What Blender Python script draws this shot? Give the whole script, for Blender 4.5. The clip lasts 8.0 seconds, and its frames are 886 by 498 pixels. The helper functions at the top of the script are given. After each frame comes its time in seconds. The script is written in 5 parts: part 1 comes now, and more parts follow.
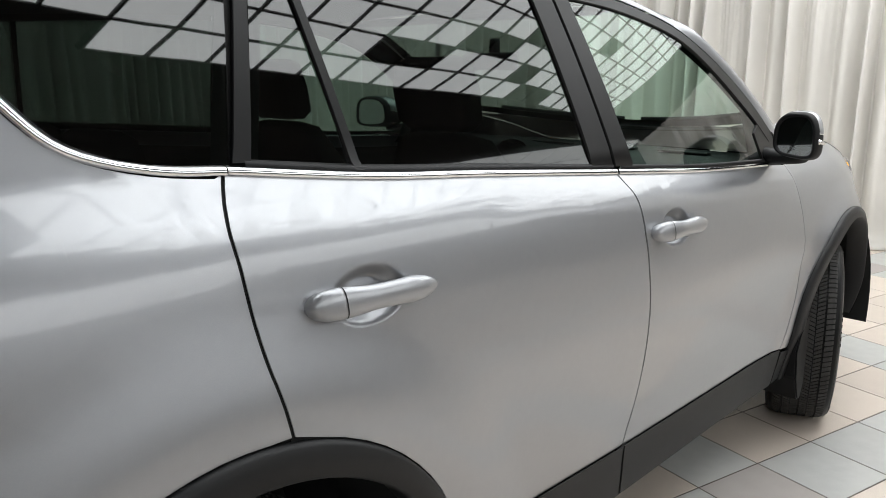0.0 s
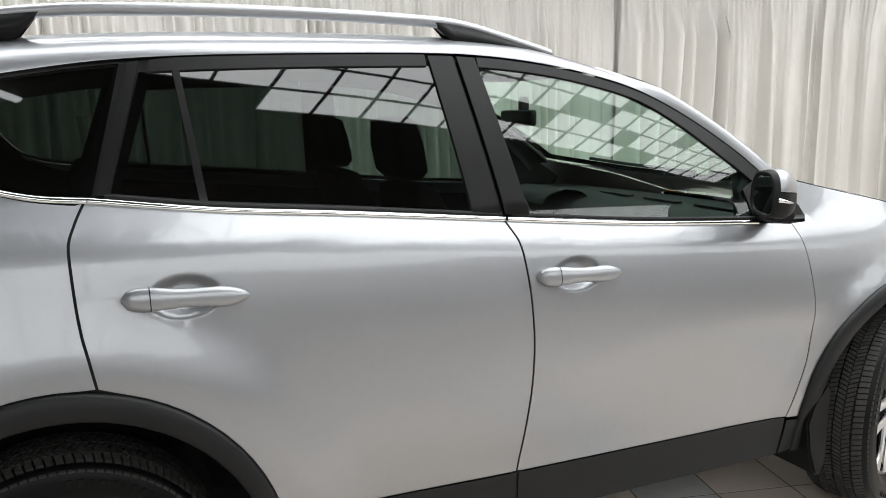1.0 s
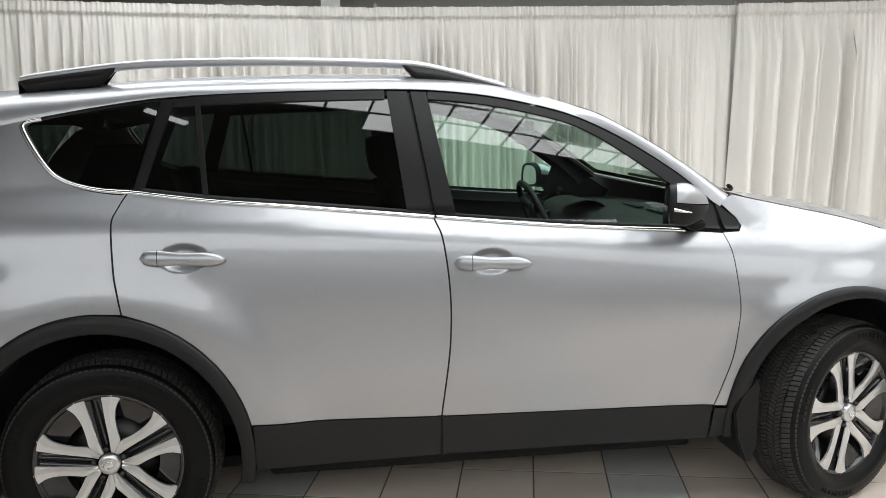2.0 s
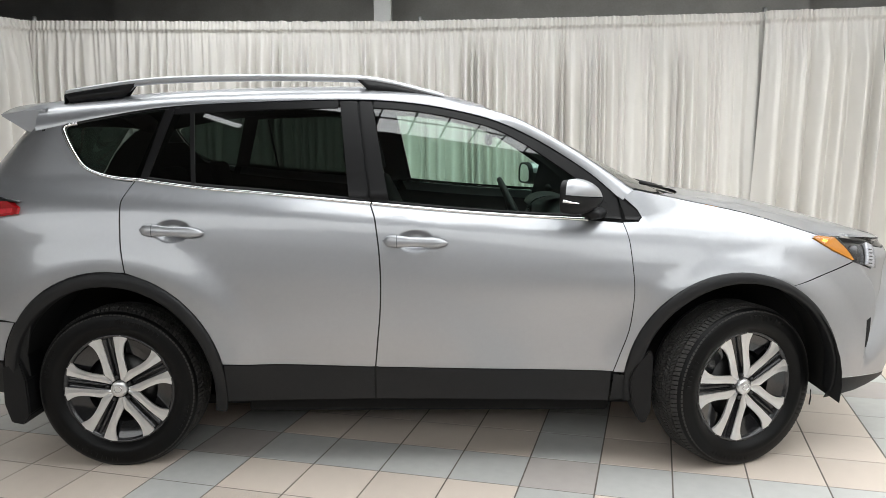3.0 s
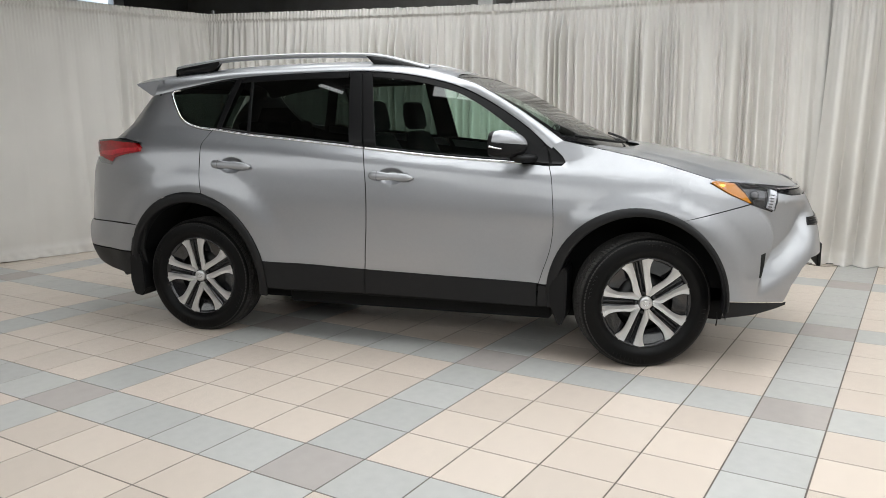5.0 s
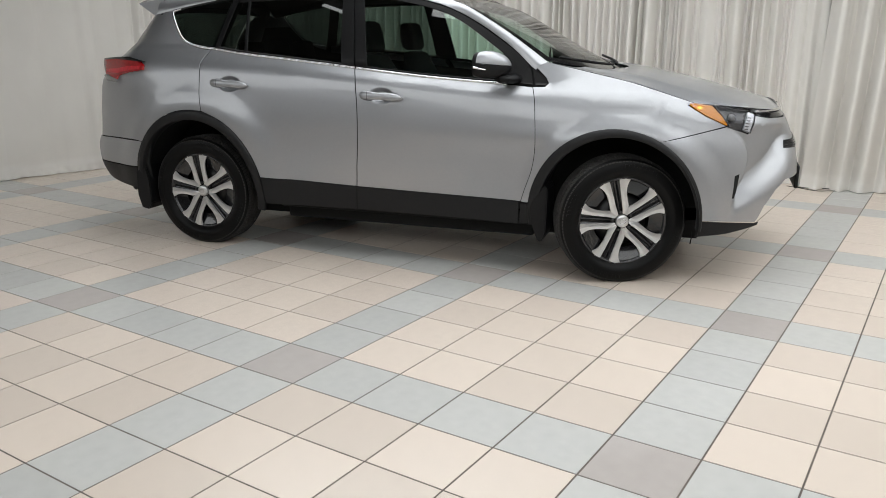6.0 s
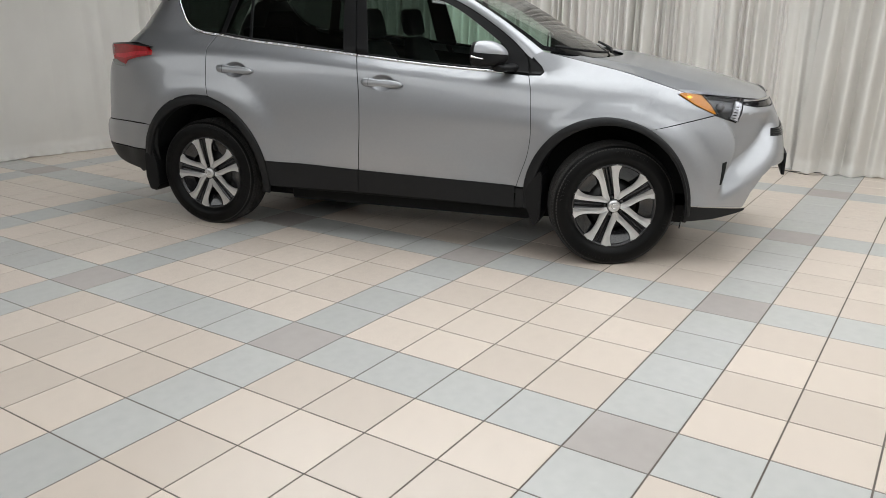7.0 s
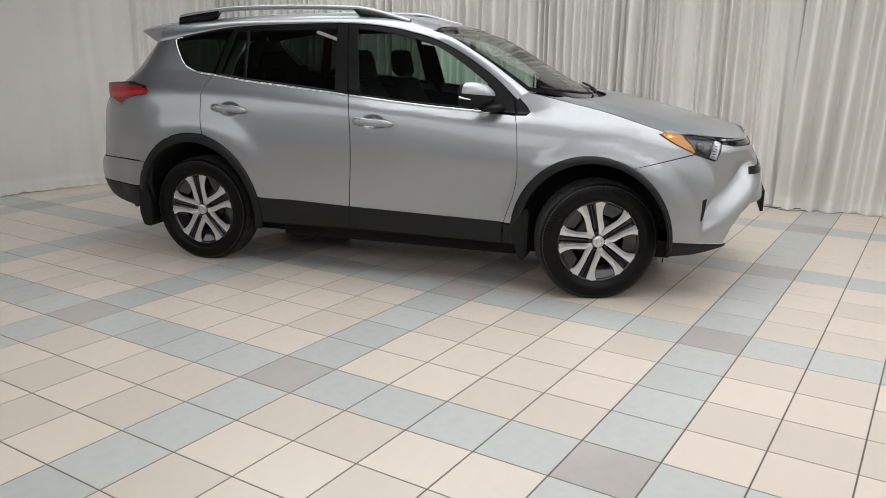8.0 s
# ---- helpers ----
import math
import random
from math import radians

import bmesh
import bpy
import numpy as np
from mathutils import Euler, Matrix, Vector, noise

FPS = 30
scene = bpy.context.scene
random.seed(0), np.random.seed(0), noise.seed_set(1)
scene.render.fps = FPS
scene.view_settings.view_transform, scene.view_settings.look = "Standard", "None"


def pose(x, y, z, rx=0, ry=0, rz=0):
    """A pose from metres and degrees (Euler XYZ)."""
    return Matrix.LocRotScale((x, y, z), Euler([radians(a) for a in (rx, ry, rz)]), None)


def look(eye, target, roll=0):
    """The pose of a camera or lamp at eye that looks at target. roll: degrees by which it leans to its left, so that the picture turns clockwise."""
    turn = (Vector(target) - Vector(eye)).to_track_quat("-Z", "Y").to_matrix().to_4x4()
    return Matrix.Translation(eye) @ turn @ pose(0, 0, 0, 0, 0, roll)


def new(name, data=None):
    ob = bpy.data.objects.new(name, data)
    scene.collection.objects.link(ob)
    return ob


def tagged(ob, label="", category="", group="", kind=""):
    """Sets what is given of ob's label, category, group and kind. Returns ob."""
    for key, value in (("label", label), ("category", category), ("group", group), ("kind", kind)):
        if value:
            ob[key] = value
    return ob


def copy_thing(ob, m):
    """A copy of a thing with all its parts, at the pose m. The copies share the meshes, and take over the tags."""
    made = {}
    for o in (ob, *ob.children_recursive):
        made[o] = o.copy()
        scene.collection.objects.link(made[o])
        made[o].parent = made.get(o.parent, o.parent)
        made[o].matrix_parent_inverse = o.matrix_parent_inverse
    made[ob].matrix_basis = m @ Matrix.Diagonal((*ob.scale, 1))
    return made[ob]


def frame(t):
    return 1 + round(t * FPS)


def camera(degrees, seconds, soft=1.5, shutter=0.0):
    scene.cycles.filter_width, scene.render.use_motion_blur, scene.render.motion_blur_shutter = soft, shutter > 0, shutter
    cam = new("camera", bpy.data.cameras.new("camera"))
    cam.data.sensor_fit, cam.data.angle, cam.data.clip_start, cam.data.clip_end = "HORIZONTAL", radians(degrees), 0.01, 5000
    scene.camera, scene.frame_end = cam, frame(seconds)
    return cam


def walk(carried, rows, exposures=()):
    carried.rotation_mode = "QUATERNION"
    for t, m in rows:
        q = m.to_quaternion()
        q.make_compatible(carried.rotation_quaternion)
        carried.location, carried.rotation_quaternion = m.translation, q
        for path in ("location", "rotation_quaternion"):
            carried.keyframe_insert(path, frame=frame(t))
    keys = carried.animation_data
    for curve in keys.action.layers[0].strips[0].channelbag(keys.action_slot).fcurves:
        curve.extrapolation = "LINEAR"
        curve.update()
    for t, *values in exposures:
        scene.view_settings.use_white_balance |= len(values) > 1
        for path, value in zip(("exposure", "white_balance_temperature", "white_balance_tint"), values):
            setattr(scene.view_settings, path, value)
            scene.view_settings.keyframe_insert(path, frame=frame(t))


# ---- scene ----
cam = camera(58.9, 8.0, soft=0.9)
PATH = [
    (0, (-0.503, -1.855, 1.406), (0.886, -0.494, 0.938), -0.6),
    (0.5, (-0.221, -2.295, 1.42), (0.903, -0.691, 1.014), -0.8),
    (1, (0.112, -2.665, 1.424), (0.92, -0.868, 1.082), -0.9),
    (1.5, (0.436, -3.096, 1.433), (0.936, -1.184, 1.125), -0.9),
    (3, (1.465, -4.139, 1.432), (1.431, -2.16, 1.141), -0.5),
    (3.5, (1.855, -4.4, 1.413), (1.643, -2.433, 1.121), -0.5),
    (4, (2.238, -4.709, 1.398), (1.865, -2.767, 1.103), -0.5),
    (5.5, (3.044, -5.089, 1.324), (2.422, -3.234, 0.909), -0.2),
    (6, (3.127, -5.155, 1.337), (2.501, -3.33, 0.808), -0.0),
    (6.5, (3.173, -5.225, 1.376), (2.547, -3.418, 0.79), 0.1),
    (7, (3.199, -5.296, 1.416), (2.574, -3.488, 0.83), 0.3),
    (7.5, (3.216, -5.355, 1.448), (2.596, -3.534, 0.9), 0.4),
    (7.9, (3.21, -5.413, 1.439), (2.611, -3.572, 0.935), 0.5),
    (8, (3.225, -5.391, 1.45), (2.621, -3.552, 0.948), 0.5),
]
FADE = ((0, -0.33), (1.0, -0.13), (1.5, -0.10), (3.0, -0.09), (4.0, -0.20), (5.5, -0.50), (6.0, -0.53), (8, -0.60))
walk(cam, [(t, look(eye, target, roll)) for t, eye, target, roll in PATH], exposures=FADE)

# ---- world and light ----
world = bpy.data.worlds.new("room_air")
scene.world = world
world.use_nodes = True
world.node_tree.nodes["Background"].inputs[0].default_value = (0.5, 0.52, 0.55, 1)
world.node_tree.nodes["Background"].inputs[1].default_value = 0.02


# ---- materials ----
def material(name, colour, rough=0.5, metal=0.0, grain=0.0, scale=40.0, bump=0.0, coat=0.0, spec=0.5, stain=0.0, vary=0.0, transmission=0.0, emit=0.0):
    """A principled surface with grain at a fine and a coarse scale, relief, and a shade of its own for each object."""
    m = bpy.data.materials.new(name)
    m.use_nodes = True
    t = m.node_tree
    b = t.nodes["Principled BSDF"]
    b.inputs["Base Color"].default_value = (*colour, 1)
    b.inputs["Roughness"].default_value = rough
    b.inputs["Metallic"].default_value = metal
    b.inputs["Coat Weight"].default_value = coat
    b.inputs["Coat Roughness"].default_value = 0.05
    b.inputs["Coat IOR"].default_value = 1.6
    b.inputs["Specular IOR Level"].default_value = spec
    b.inputs["Transmission Weight"].default_value = transmission
    if emit:
        b.inputs["Emission Color"].default_value = (*colour, 1)
        b.inputs["Emission Strength"].default_value = emit
    where = t.nodes.new("ShaderNodeTexCoord").outputs["Object"]
    last = None

    def blend(fac, amount):
        nonlocal last
        mix = t.nodes.new("ShaderNodeMix")
        mix.data_type, mix.blend_type = "RGBA", "MULTIPLY"
        mix.inputs["Factor"].default_value = 1.0
        span = t.nodes.new("ShaderNodeMapRange")
        span.inputs["From Min"].default_value, span.inputs["From Max"].default_value = 0.25, 0.75
        span.inputs["To Min"].default_value, span.inputs["To Max"].default_value = 1 - amount, 1 + amount * 0.35
        t.links.new(fac, span.inputs["Value"])
        if last:
            t.links.new(last, mix.inputs["A"])
        else:
            mix.inputs["A"].default_value = (*colour, 1)
        t.links.new(span.outputs["Result"], mix.inputs["B"])
        last = mix.outputs["Result"]

    def clouds(size, detail):
        n = t.nodes.new("ShaderNodeTexNoise")
        n.inputs["Scale"].default_value, n.inputs["Detail"].default_value = size, detail
        t.links.new(where, n.inputs["Vector"])
        return n.outputs["Fac"]

    if grain:
        blend(clouds(scale, 3), grain)
    if stain:
        blend(clouds(scale * 0.06, 5), stain)
    if vary:
        blend(t.nodes.new("ShaderNodeObjectInfo").outputs["Random"], vary)
    if last:
        t.links.new(last, b.inputs["Base Color"])
    if bump:
        up = t.nodes.new("ShaderNodeBump")
        up.inputs["Strength"].default_value, up.inputs["Distance"].default_value = bump, 0.002
        t.links.new(clouds(scale, 4), up.inputs["Height"])
        t.links.new(up.outputs["Normal"], b.inputs["Normal"])
    return m


def pane(name, tint, gloss=0.02, ior=2.0):
    """A thin pane: tinted see-through, with a mirror's gloss that grows towards the rim of the view."""
    m = bpy.data.materials.new(name)
    m.use_nodes = True
    t = m.node_tree
    t.nodes.remove(t.nodes["Principled BSDF"])
    clear, shine, mix, edge, power, span = (t.nodes.new("ShaderNode" + k) for k in ("BsdfTransparent", "BsdfGlossy", "MixShader", "LayerWeight", "Math", "MapRange"))
    clear.inputs["Color"].default_value = (*tint, 1)
    shine.inputs["Roughness"].default_value = gloss
    edge.inputs["Blend"].default_value = 0.5
    power.operation = "POWER"
    power.inputs[1].default_value = 5.0
    span.inputs["To Min"].default_value = ((ior - 1) / (ior + 1)) ** 2
    t.links.new(edge.outputs["Facing"], power.inputs[0])
    t.links.new(power.outputs[0], span.inputs["Value"])
    t.links.new(span.outputs["Result"], mix.inputs[0])
    t.links.new(clear.outputs[0], mix.inputs[1])
    t.links.new(shine.outputs[0], mix.inputs[2])
    t.links.new(mix.outputs[0], t.nodes["Material Output"].inputs["Surface"])
    return m


PAINT = material("silver_paint", (0.366, 0.374, 0.392), rough=0.41, metal=0.78, grain=0.05, scale=900, coat=0.7, stain=0.02)
CLADDING = material("grey_plastic", (0.0085, 0.0088, 0.0097), rough=0.48, grain=0.12, scale=700, bump=0.15, stain=0.12, spec=0.3)
BLACK = material("black_plastic", (0.005, 0.005, 0.0055), rough=0.5, grain=0.1, scale=400, spec=0.25)
GLOSS = material("gloss_black", (0.010, 0.010, 0.011), rough=0.12, grain=0.05, scale=300, coat=0.4)
SATIN = material("satin_black", (0.0045, 0.0045, 0.005), rough=0.38, grain=0.08, scale=500, spec=0.25)
# near-black for hollows, and for the shade drawn in the panel gaps
DARK = material("dark_cavity", (0.006, 0.006, 0.006), rough=0.9, grain=0.2, scale=60)
CHROME = material("chrome", (0.80, 0.80, 0.81), rough=0.09, metal=1.0, grain=0.03, scale=500)
RUBBER = material("tyre_rubber", (0.0035, 0.0035, 0.0036), rough=0.42, grain=0.2, scale=300, bump=0.1, stain=0.25, spec=0.16)
TREAD = material("tyre_tread", (0.045, 0.043, 0.041), rough=0.8, grain=0.25, scale=400, stain=0.3, spec=0.3)
ALLOY = material("machined_silver", (0.66, 0.66, 0.66), rough=0.28, metal=0.85, grain=0.05, scale=500)
GUNMETAL = material("dark_grey_wheel", (0.022, 0.022, 0.024), rough=0.25, metal=0.3, grain=0.1, scale=400, coat=0.3)
STEEL = material("brake_steel", (0.07, 0.07, 0.07), rough=0.5, metal=1.0, grain=0.2, scale=120)
SEATCLOTH = material("black_seat_cloth", (0.007, 0.007, 0.0075), rough=0.92, grain=0.25, scale=500, bump=0.3, spec=0.2)
DASHBOARD = material("dashboard_plastic", (0.010, 0.0105, 0.011), rough=0.6, grain=0.15, scale=500, bump=0.2, spec=0.3)
LINING = material("grey_lining", (0.06, 0.06, 0.059), rough=0.9, grain=0.1, scale=300)
RED = material("red_lens", (0.36, 0.006, 0.010), rough=0.15, grain=0.35, scale=60, coat=0.4)
PINK = material("bright_red_lens", (0.62, 0.030, 0.045), rough=0.2, grain=0.3, scale=60, coat=0.3)
FROST = material("grey_clear_lens", (0.20, 0.20, 0.20), rough=0.15, grain=0.3, scale=90, coat=1.0)
CLEAR = material("clear_lens", (0.55, 0.56, 0.58), rough=0.08, metal=0.3, grain=0.2, scale=90, coat=1.0)
SMOKE = material("lamp_inner", (0.05, 0.05, 0.055), rough=0.15, grain=0.3, scale=120, coat=1.0)
AMBER = material("amber_lens", (0.60, 0.22, 0.003), rough=0.2, grain=0.3, scale=70, coat=0.1)
GLOW = material("amber_glow", (1.0, 0.55, 0.05), rough=0.2, emit=1.2)
PRIVACY = pane("privacy_glass", (0.14, 0.175, 0.158), ior=1.86)
GREEN = pane("green_glass", (0.67, 0.825, 0.748), ior=1.86)
SCREEN = pane("windscreen_glass", (0.77, 0.875, 0.82), ior=1.75)
LENS = pane("lamp_cover", (0.9, 0.9, 0.92), ior=1.35)
MIRROR = material("mirror_glass", (0.75, 0.78, 0.78), rough=0.02, metal=1.0)

# ---- builders ----
def bare(ob, parent):
    if parent:
        ob.parent = parent
    return ob


def part(name, bm, mat, parent=None, label="", smooth=True, normals=None):
    """Links a bmesh as one mesh object under a thing or under a part."""
    if normals is None:
        bmesh.ops.recalc_face_normals(bm, faces=bm.faces)
    data = bpy.data.meshes.new(name)
    bm.to_mesh(data)
    bm.free()
    data.materials.append(mat)
    data.polygons.foreach_set("use_smooth", [smooth] * len(data.polygons))
    if normals is not None:
        data.normals_split_custom_set_from_vertices(normals)
    ob = bare(new(name, data), parent)
    return tagged(ob, label=label)


def box(bm, lo, hi, bevel=0.0):
    made = bmesh.ops.create_cube(bm, size=1, matrix=Matrix.Translation([(a + b) / 2 for a, b in zip(lo, hi)]) @ Matrix.Diagonal([b - a for a, b in zip(lo, hi)] + [1]))
    if bevel:
        edges = {e for v in made["verts"] for e in v.link_edges}
        bmesh.ops.bevel(bm, geom=list(edges), offset=bevel, segments=3, affect="EDGES", profile=0.5)
    return bm


def boxes(*spans, bevel=0.0):
    bm = bmesh.new()
    for lo, hi in spans:
        box(bm, lo, hi, bevel)
    return bm


def sheet(fn, us, vs, bm=None, loop=False):
    """A grid of quads over fn(u, v)."""
    bm = bm or bmesh.new()
    rows = [[bm.verts.new(fn(u, v)) for v in vs] for u in us]
    n = len(us)
    for i in range(n if loop else n - 1):
        a, b = rows[i], rows[(i + 1) % n]
        for j in range(len(vs) - 1):
            bm.faces.new((a[j], b[j], b[j + 1], a[j + 1]))
    return bm


def steps(a, b, n):
    return [a + (b - a) * i / n for i in range(n + 1)]


def lathe(profile, n=48, axis="y", bm=None):
    """Turns (radius, along) round the y axis."""
    return sheet(lambda a, k: (profile[k][0] * math.cos(a), profile[k][1], profile[k][0] * math.sin(a)), steps(0, 2 * math.pi, n)[:-1], range(len(profile)), bm, loop=True)


def tube(points, radius, n=8, bm=None, flat=1.0):
    """A rod along the points; flat squeezes its height."""
    bm = bm or bmesh.new()
    pts = [Vector(p) for p in points]
    rings = []
    for i, p in enumerate(pts):
        way = (pts[min(i + 1, len(pts) - 1)] - pts[max(i - 1, 0)]).normalized()
        aside = way.cross((0, 0, 1))
        aside = aside.normalized() if aside.length > 1e-4 else Vector((1, 0, 0))
        up = aside.cross(way)
        r = radius[i] if isinstance(radius, (list, tuple)) else radius
        rings.append([bm.verts.new(p + aside * r * math.cos(a) + up * r * flat * math.sin(a)) for a in steps(0, 2 * math.pi, n)[:-1]])
    for a, b in zip(rings, rings[1:]):
        for k in range(n):
            bm.faces.new((a[k], b[k], b[(k + 1) % n], a[(k + 1) % n]))
    bm.faces.new(rings[0])
    bm.faces.new(rings[-1][::-1])
    return bm


def curve(points, n=6):
    """A smooth line through the points."""
    pts = [Vector(p) for p in points]
    out = []
    for i in range(len(pts) - 1):
        a, b, c, d = pts[max(i - 1, 0)], pts[i], pts[i + 1], pts[min(i + 2, len(pts) - 1)]
        for k in range(n):
            t = k / n
            out.append(0.5 * ((2 * b) + (c - a) * t + (2 * a - 5 * b + 4 * c - d) * t * t + (3 * b - a - 3 * c + d) * t ** 3))
    return [tuple(v) for v in out] + [tuple(pts[-1])]


def ramp(a, b, t):
    t = max(0.0, min(1.0, (t - a) / (b - a)))
    return t * t * (3 - 2 * t)
def spline(xs, ys, x):
    """A smooth curve through (xs, ys), with level tangents beyond its ends."""
    n = len(xs)
    if x <= xs[0]:
        return ys[0] + (x - xs[0]) * (ys[1] - ys[0]) / (xs[1] - xs[0])
    if x >= xs[-1]:
        return ys[-1] + (x - xs[-1]) * (ys[-1] - ys[-2]) / (xs[-1] - xs[-2])
    i = max(k for k in range(n - 1) if xs[k] <= x)
    def slope(k):
        if k == 0:
            return (ys[1] - ys[0]) / (xs[1] - xs[0])
        if k == n - 1:
            return (ys[-1] - ys[-2]) / (xs[-1] - xs[-2])
        return (ys[k + 1] - ys[k - 1]) / (xs[k + 1] - xs[k - 1])
    h = xs[i + 1] - xs[i]
    t = (x - xs[i]) / h
    return ((1 + 2 * t) * (1 - t) ** 2 * ys[i] + t * (1 - t) ** 2 * h * slope(i)
            + t * t * (3 - 2 * t) * ys[i + 1] + t * t * (t - 1) * h * slope(i + 1))

STATIONS = (-0.8, -0.3, 0.08, 0.5, 1.14, 2.2, 2.7, 3.2)
WIDTHS = {
    0.20: (0.80, 0.855, 0.870, 0.873, 0.875, 0.855, 0.840, 0.800),
    0.32: (0.84, 0.885, 0.895, 0.895, 0.893, 0.875, 0.865, 0.833),
    0.45: (0.865, 0.905, 0.910, 0.905, 0.900, 0.884, 0.882, 0.840),
    0.58: (0.885, 0.918, 0.920, 0.922, 0.923, 0.892, 0.888, 0.840),
    0.70: (0.89, 0.926, 0.928, 0.935, 0.936, 0.904, 0.892, 0.835),
    0.82: (0.89, 0.932, 0.934, 0.939, 0.940, 0.916, 0.893, 0.825),
    0.94: (0.885, 0.922, 0.924, 0.928, 0.932, 0.906, 0.878, 0.808),
    1.00: (0.878, 0.908, 0.910, 0.917, 0.924, 0.896, 0.864, 0.800),
    1.04: (0.870, 0.894, 0.897, 0.906, 0.917, 0.887, 0.852, 0.790),
    1.07: (0.861, 0.878, 0.878, 0.893, 0.909, 0.878, 0.838, 0.779),
    1.10: (0.845, 0.850, 0.847, 0.868, 0.893, 0.866, 0.822, 0.765),
    1.145: (0.81, 0.815, 0.806, 0.829, 0.852, 0.838, 0.790, 0.735),
}
LEVELS = tuple(WIDTHS)
WAIST = ((-0.8, 0.1, 1.113, 2.17, 2.7, 3.2), (1.235, 1.247, 1.145, 1.057, 1.075, 1.0))
AXLES, HUB = (0.0, 2.675), 0.342


def half(x, z):
    """Half the width of the body at x, z: a barrel below the waist line, leaning glass above it, flared round the wheels."""
    waist = spline(*WAIST, x)
    n = z + (1.145 - waist) * ramp(0.6, waist, z)
    y = spline(LEVELS, [spline(STATIONS, WIDTHS[v], x) for v in LEVELS], n)
    for a, near, far in zip(AXLES, (0.560, 0.49), (0.72, 0.61)):
        r = math.hypot(x - a, z - HUB)
        y += (0.009 * (1 - ramp(0.50, 0.80, r)) + 0.022 * (1 - ramp(near, far, r))) * ramp(0.25, 0.5, z)
    k = ramp(waist - 0.005, waist + 0.025, z) * (1 - ramp(2.2, 2.5, x))
    return y + (pane_half(x, z) - y) * k


def pane_half(x, z):
    """Half the width at the side windows, which lean inwards."""
    u = (z - 1.15) / 0.42
    return spline((-0.6, -0.3, 0.1, 0.5, 1.1, 1.6, 2.25), (0.815, 0.832, 0.836, 0.842, 0.8525, 0.839, 0.787), x) - 0.405 * (z - 1.156) + 0.03 * u * (1 - u)


FRONT_Z = (0.20, 0.30, 0.40, 0.55, 0.70, 0.80, 0.90, 1.00)
FRONT_X = (3.46, 3.54, 3.585, 3.602, 3.585, 3.550, 3.50, 3.42)
REAR_Z = (0.25, 0.32, 0.46, 0.62, 0.66, 0.87, 1.04, 1.12, 1.22, 1.35, 1.46, 1.55)
REAR_X = (-0.88, -0.97, -1.06, -1.05, -1.02, -0.99, -0.95, -0.87, -0.735, -0.615, -0.515, -0.43)
FORE, AFT = 2.75, -0.25
def side(s, z):
    """A place on the right flank; beyond FORE and AFT the skin wraps round the corners, to the middle at FORE + 1 and AFT - 1."""
    if s > FORE:
        a = (s - FORE) * math.pi / 2
        x = FORE + (spline(FRONT_Z, FRONT_X, z) - FORE) * math.sin(a)
        return x, -half(x, z) * max(0.0, math.cos(a)) ** 0.42, z
    if s < AFT:
        a = (AFT - s) * math.pi / 2
        x = AFT + (spline(REAR_Z, REAR_X, z) - AFT) * math.sin(a)
        return x, -half(x, z) * max(0.0, math.cos(a)) ** 0.30, z
    return s, -half(s, z), z



def pane_side(s, z):
    """A place on the plane of the right side windows."""
    return s, -pane_half(s, z), z
from mathutils.geometry import delaunay_2d_cdt


def s_of(x, z):
    """The wrapped place along the flank that belongs to x."""
    if x > FORE:
        return FORE + math.asin(min(1.0, (x - FORE) / (spline(FRONT_Z, FRONT_X, z) - FORE))) * 2 / math.pi
    if x < AFT:
        return AFT - math.asin(min(1.0, (AFT - x) / (AFT - spline(REAR_Z, REAR_X, z)))) * 2 / math.pi
    return x


def shrink(poly, gap):
    """The outline drawn in by a gap on all sides; corners are kept."""
    pts = [Vector(p) for p in poly]
    n = len(pts)
    out = []
    for i in range(n):
        a, b = (pts[i] - pts[i - 1]), (pts[(i + 1) % n] - pts[i])
        if a.length < 1e-6 or b.length < 1e-6:
            out.append(tuple(pts[i]))
            continue
        na, nb = Vector((-a.y, a.x)).normalized(), Vector((-b.y, b.x)).normalized()
        m = na + nb
        k = gap / max(0.35, m.length_squared / 2) if m.length > 1e-3 else 0
        out.append(tuple(pts[i] + m * k * 0.5 * 1.0 if m.length > 1e-3 else pts[i]))
    return out


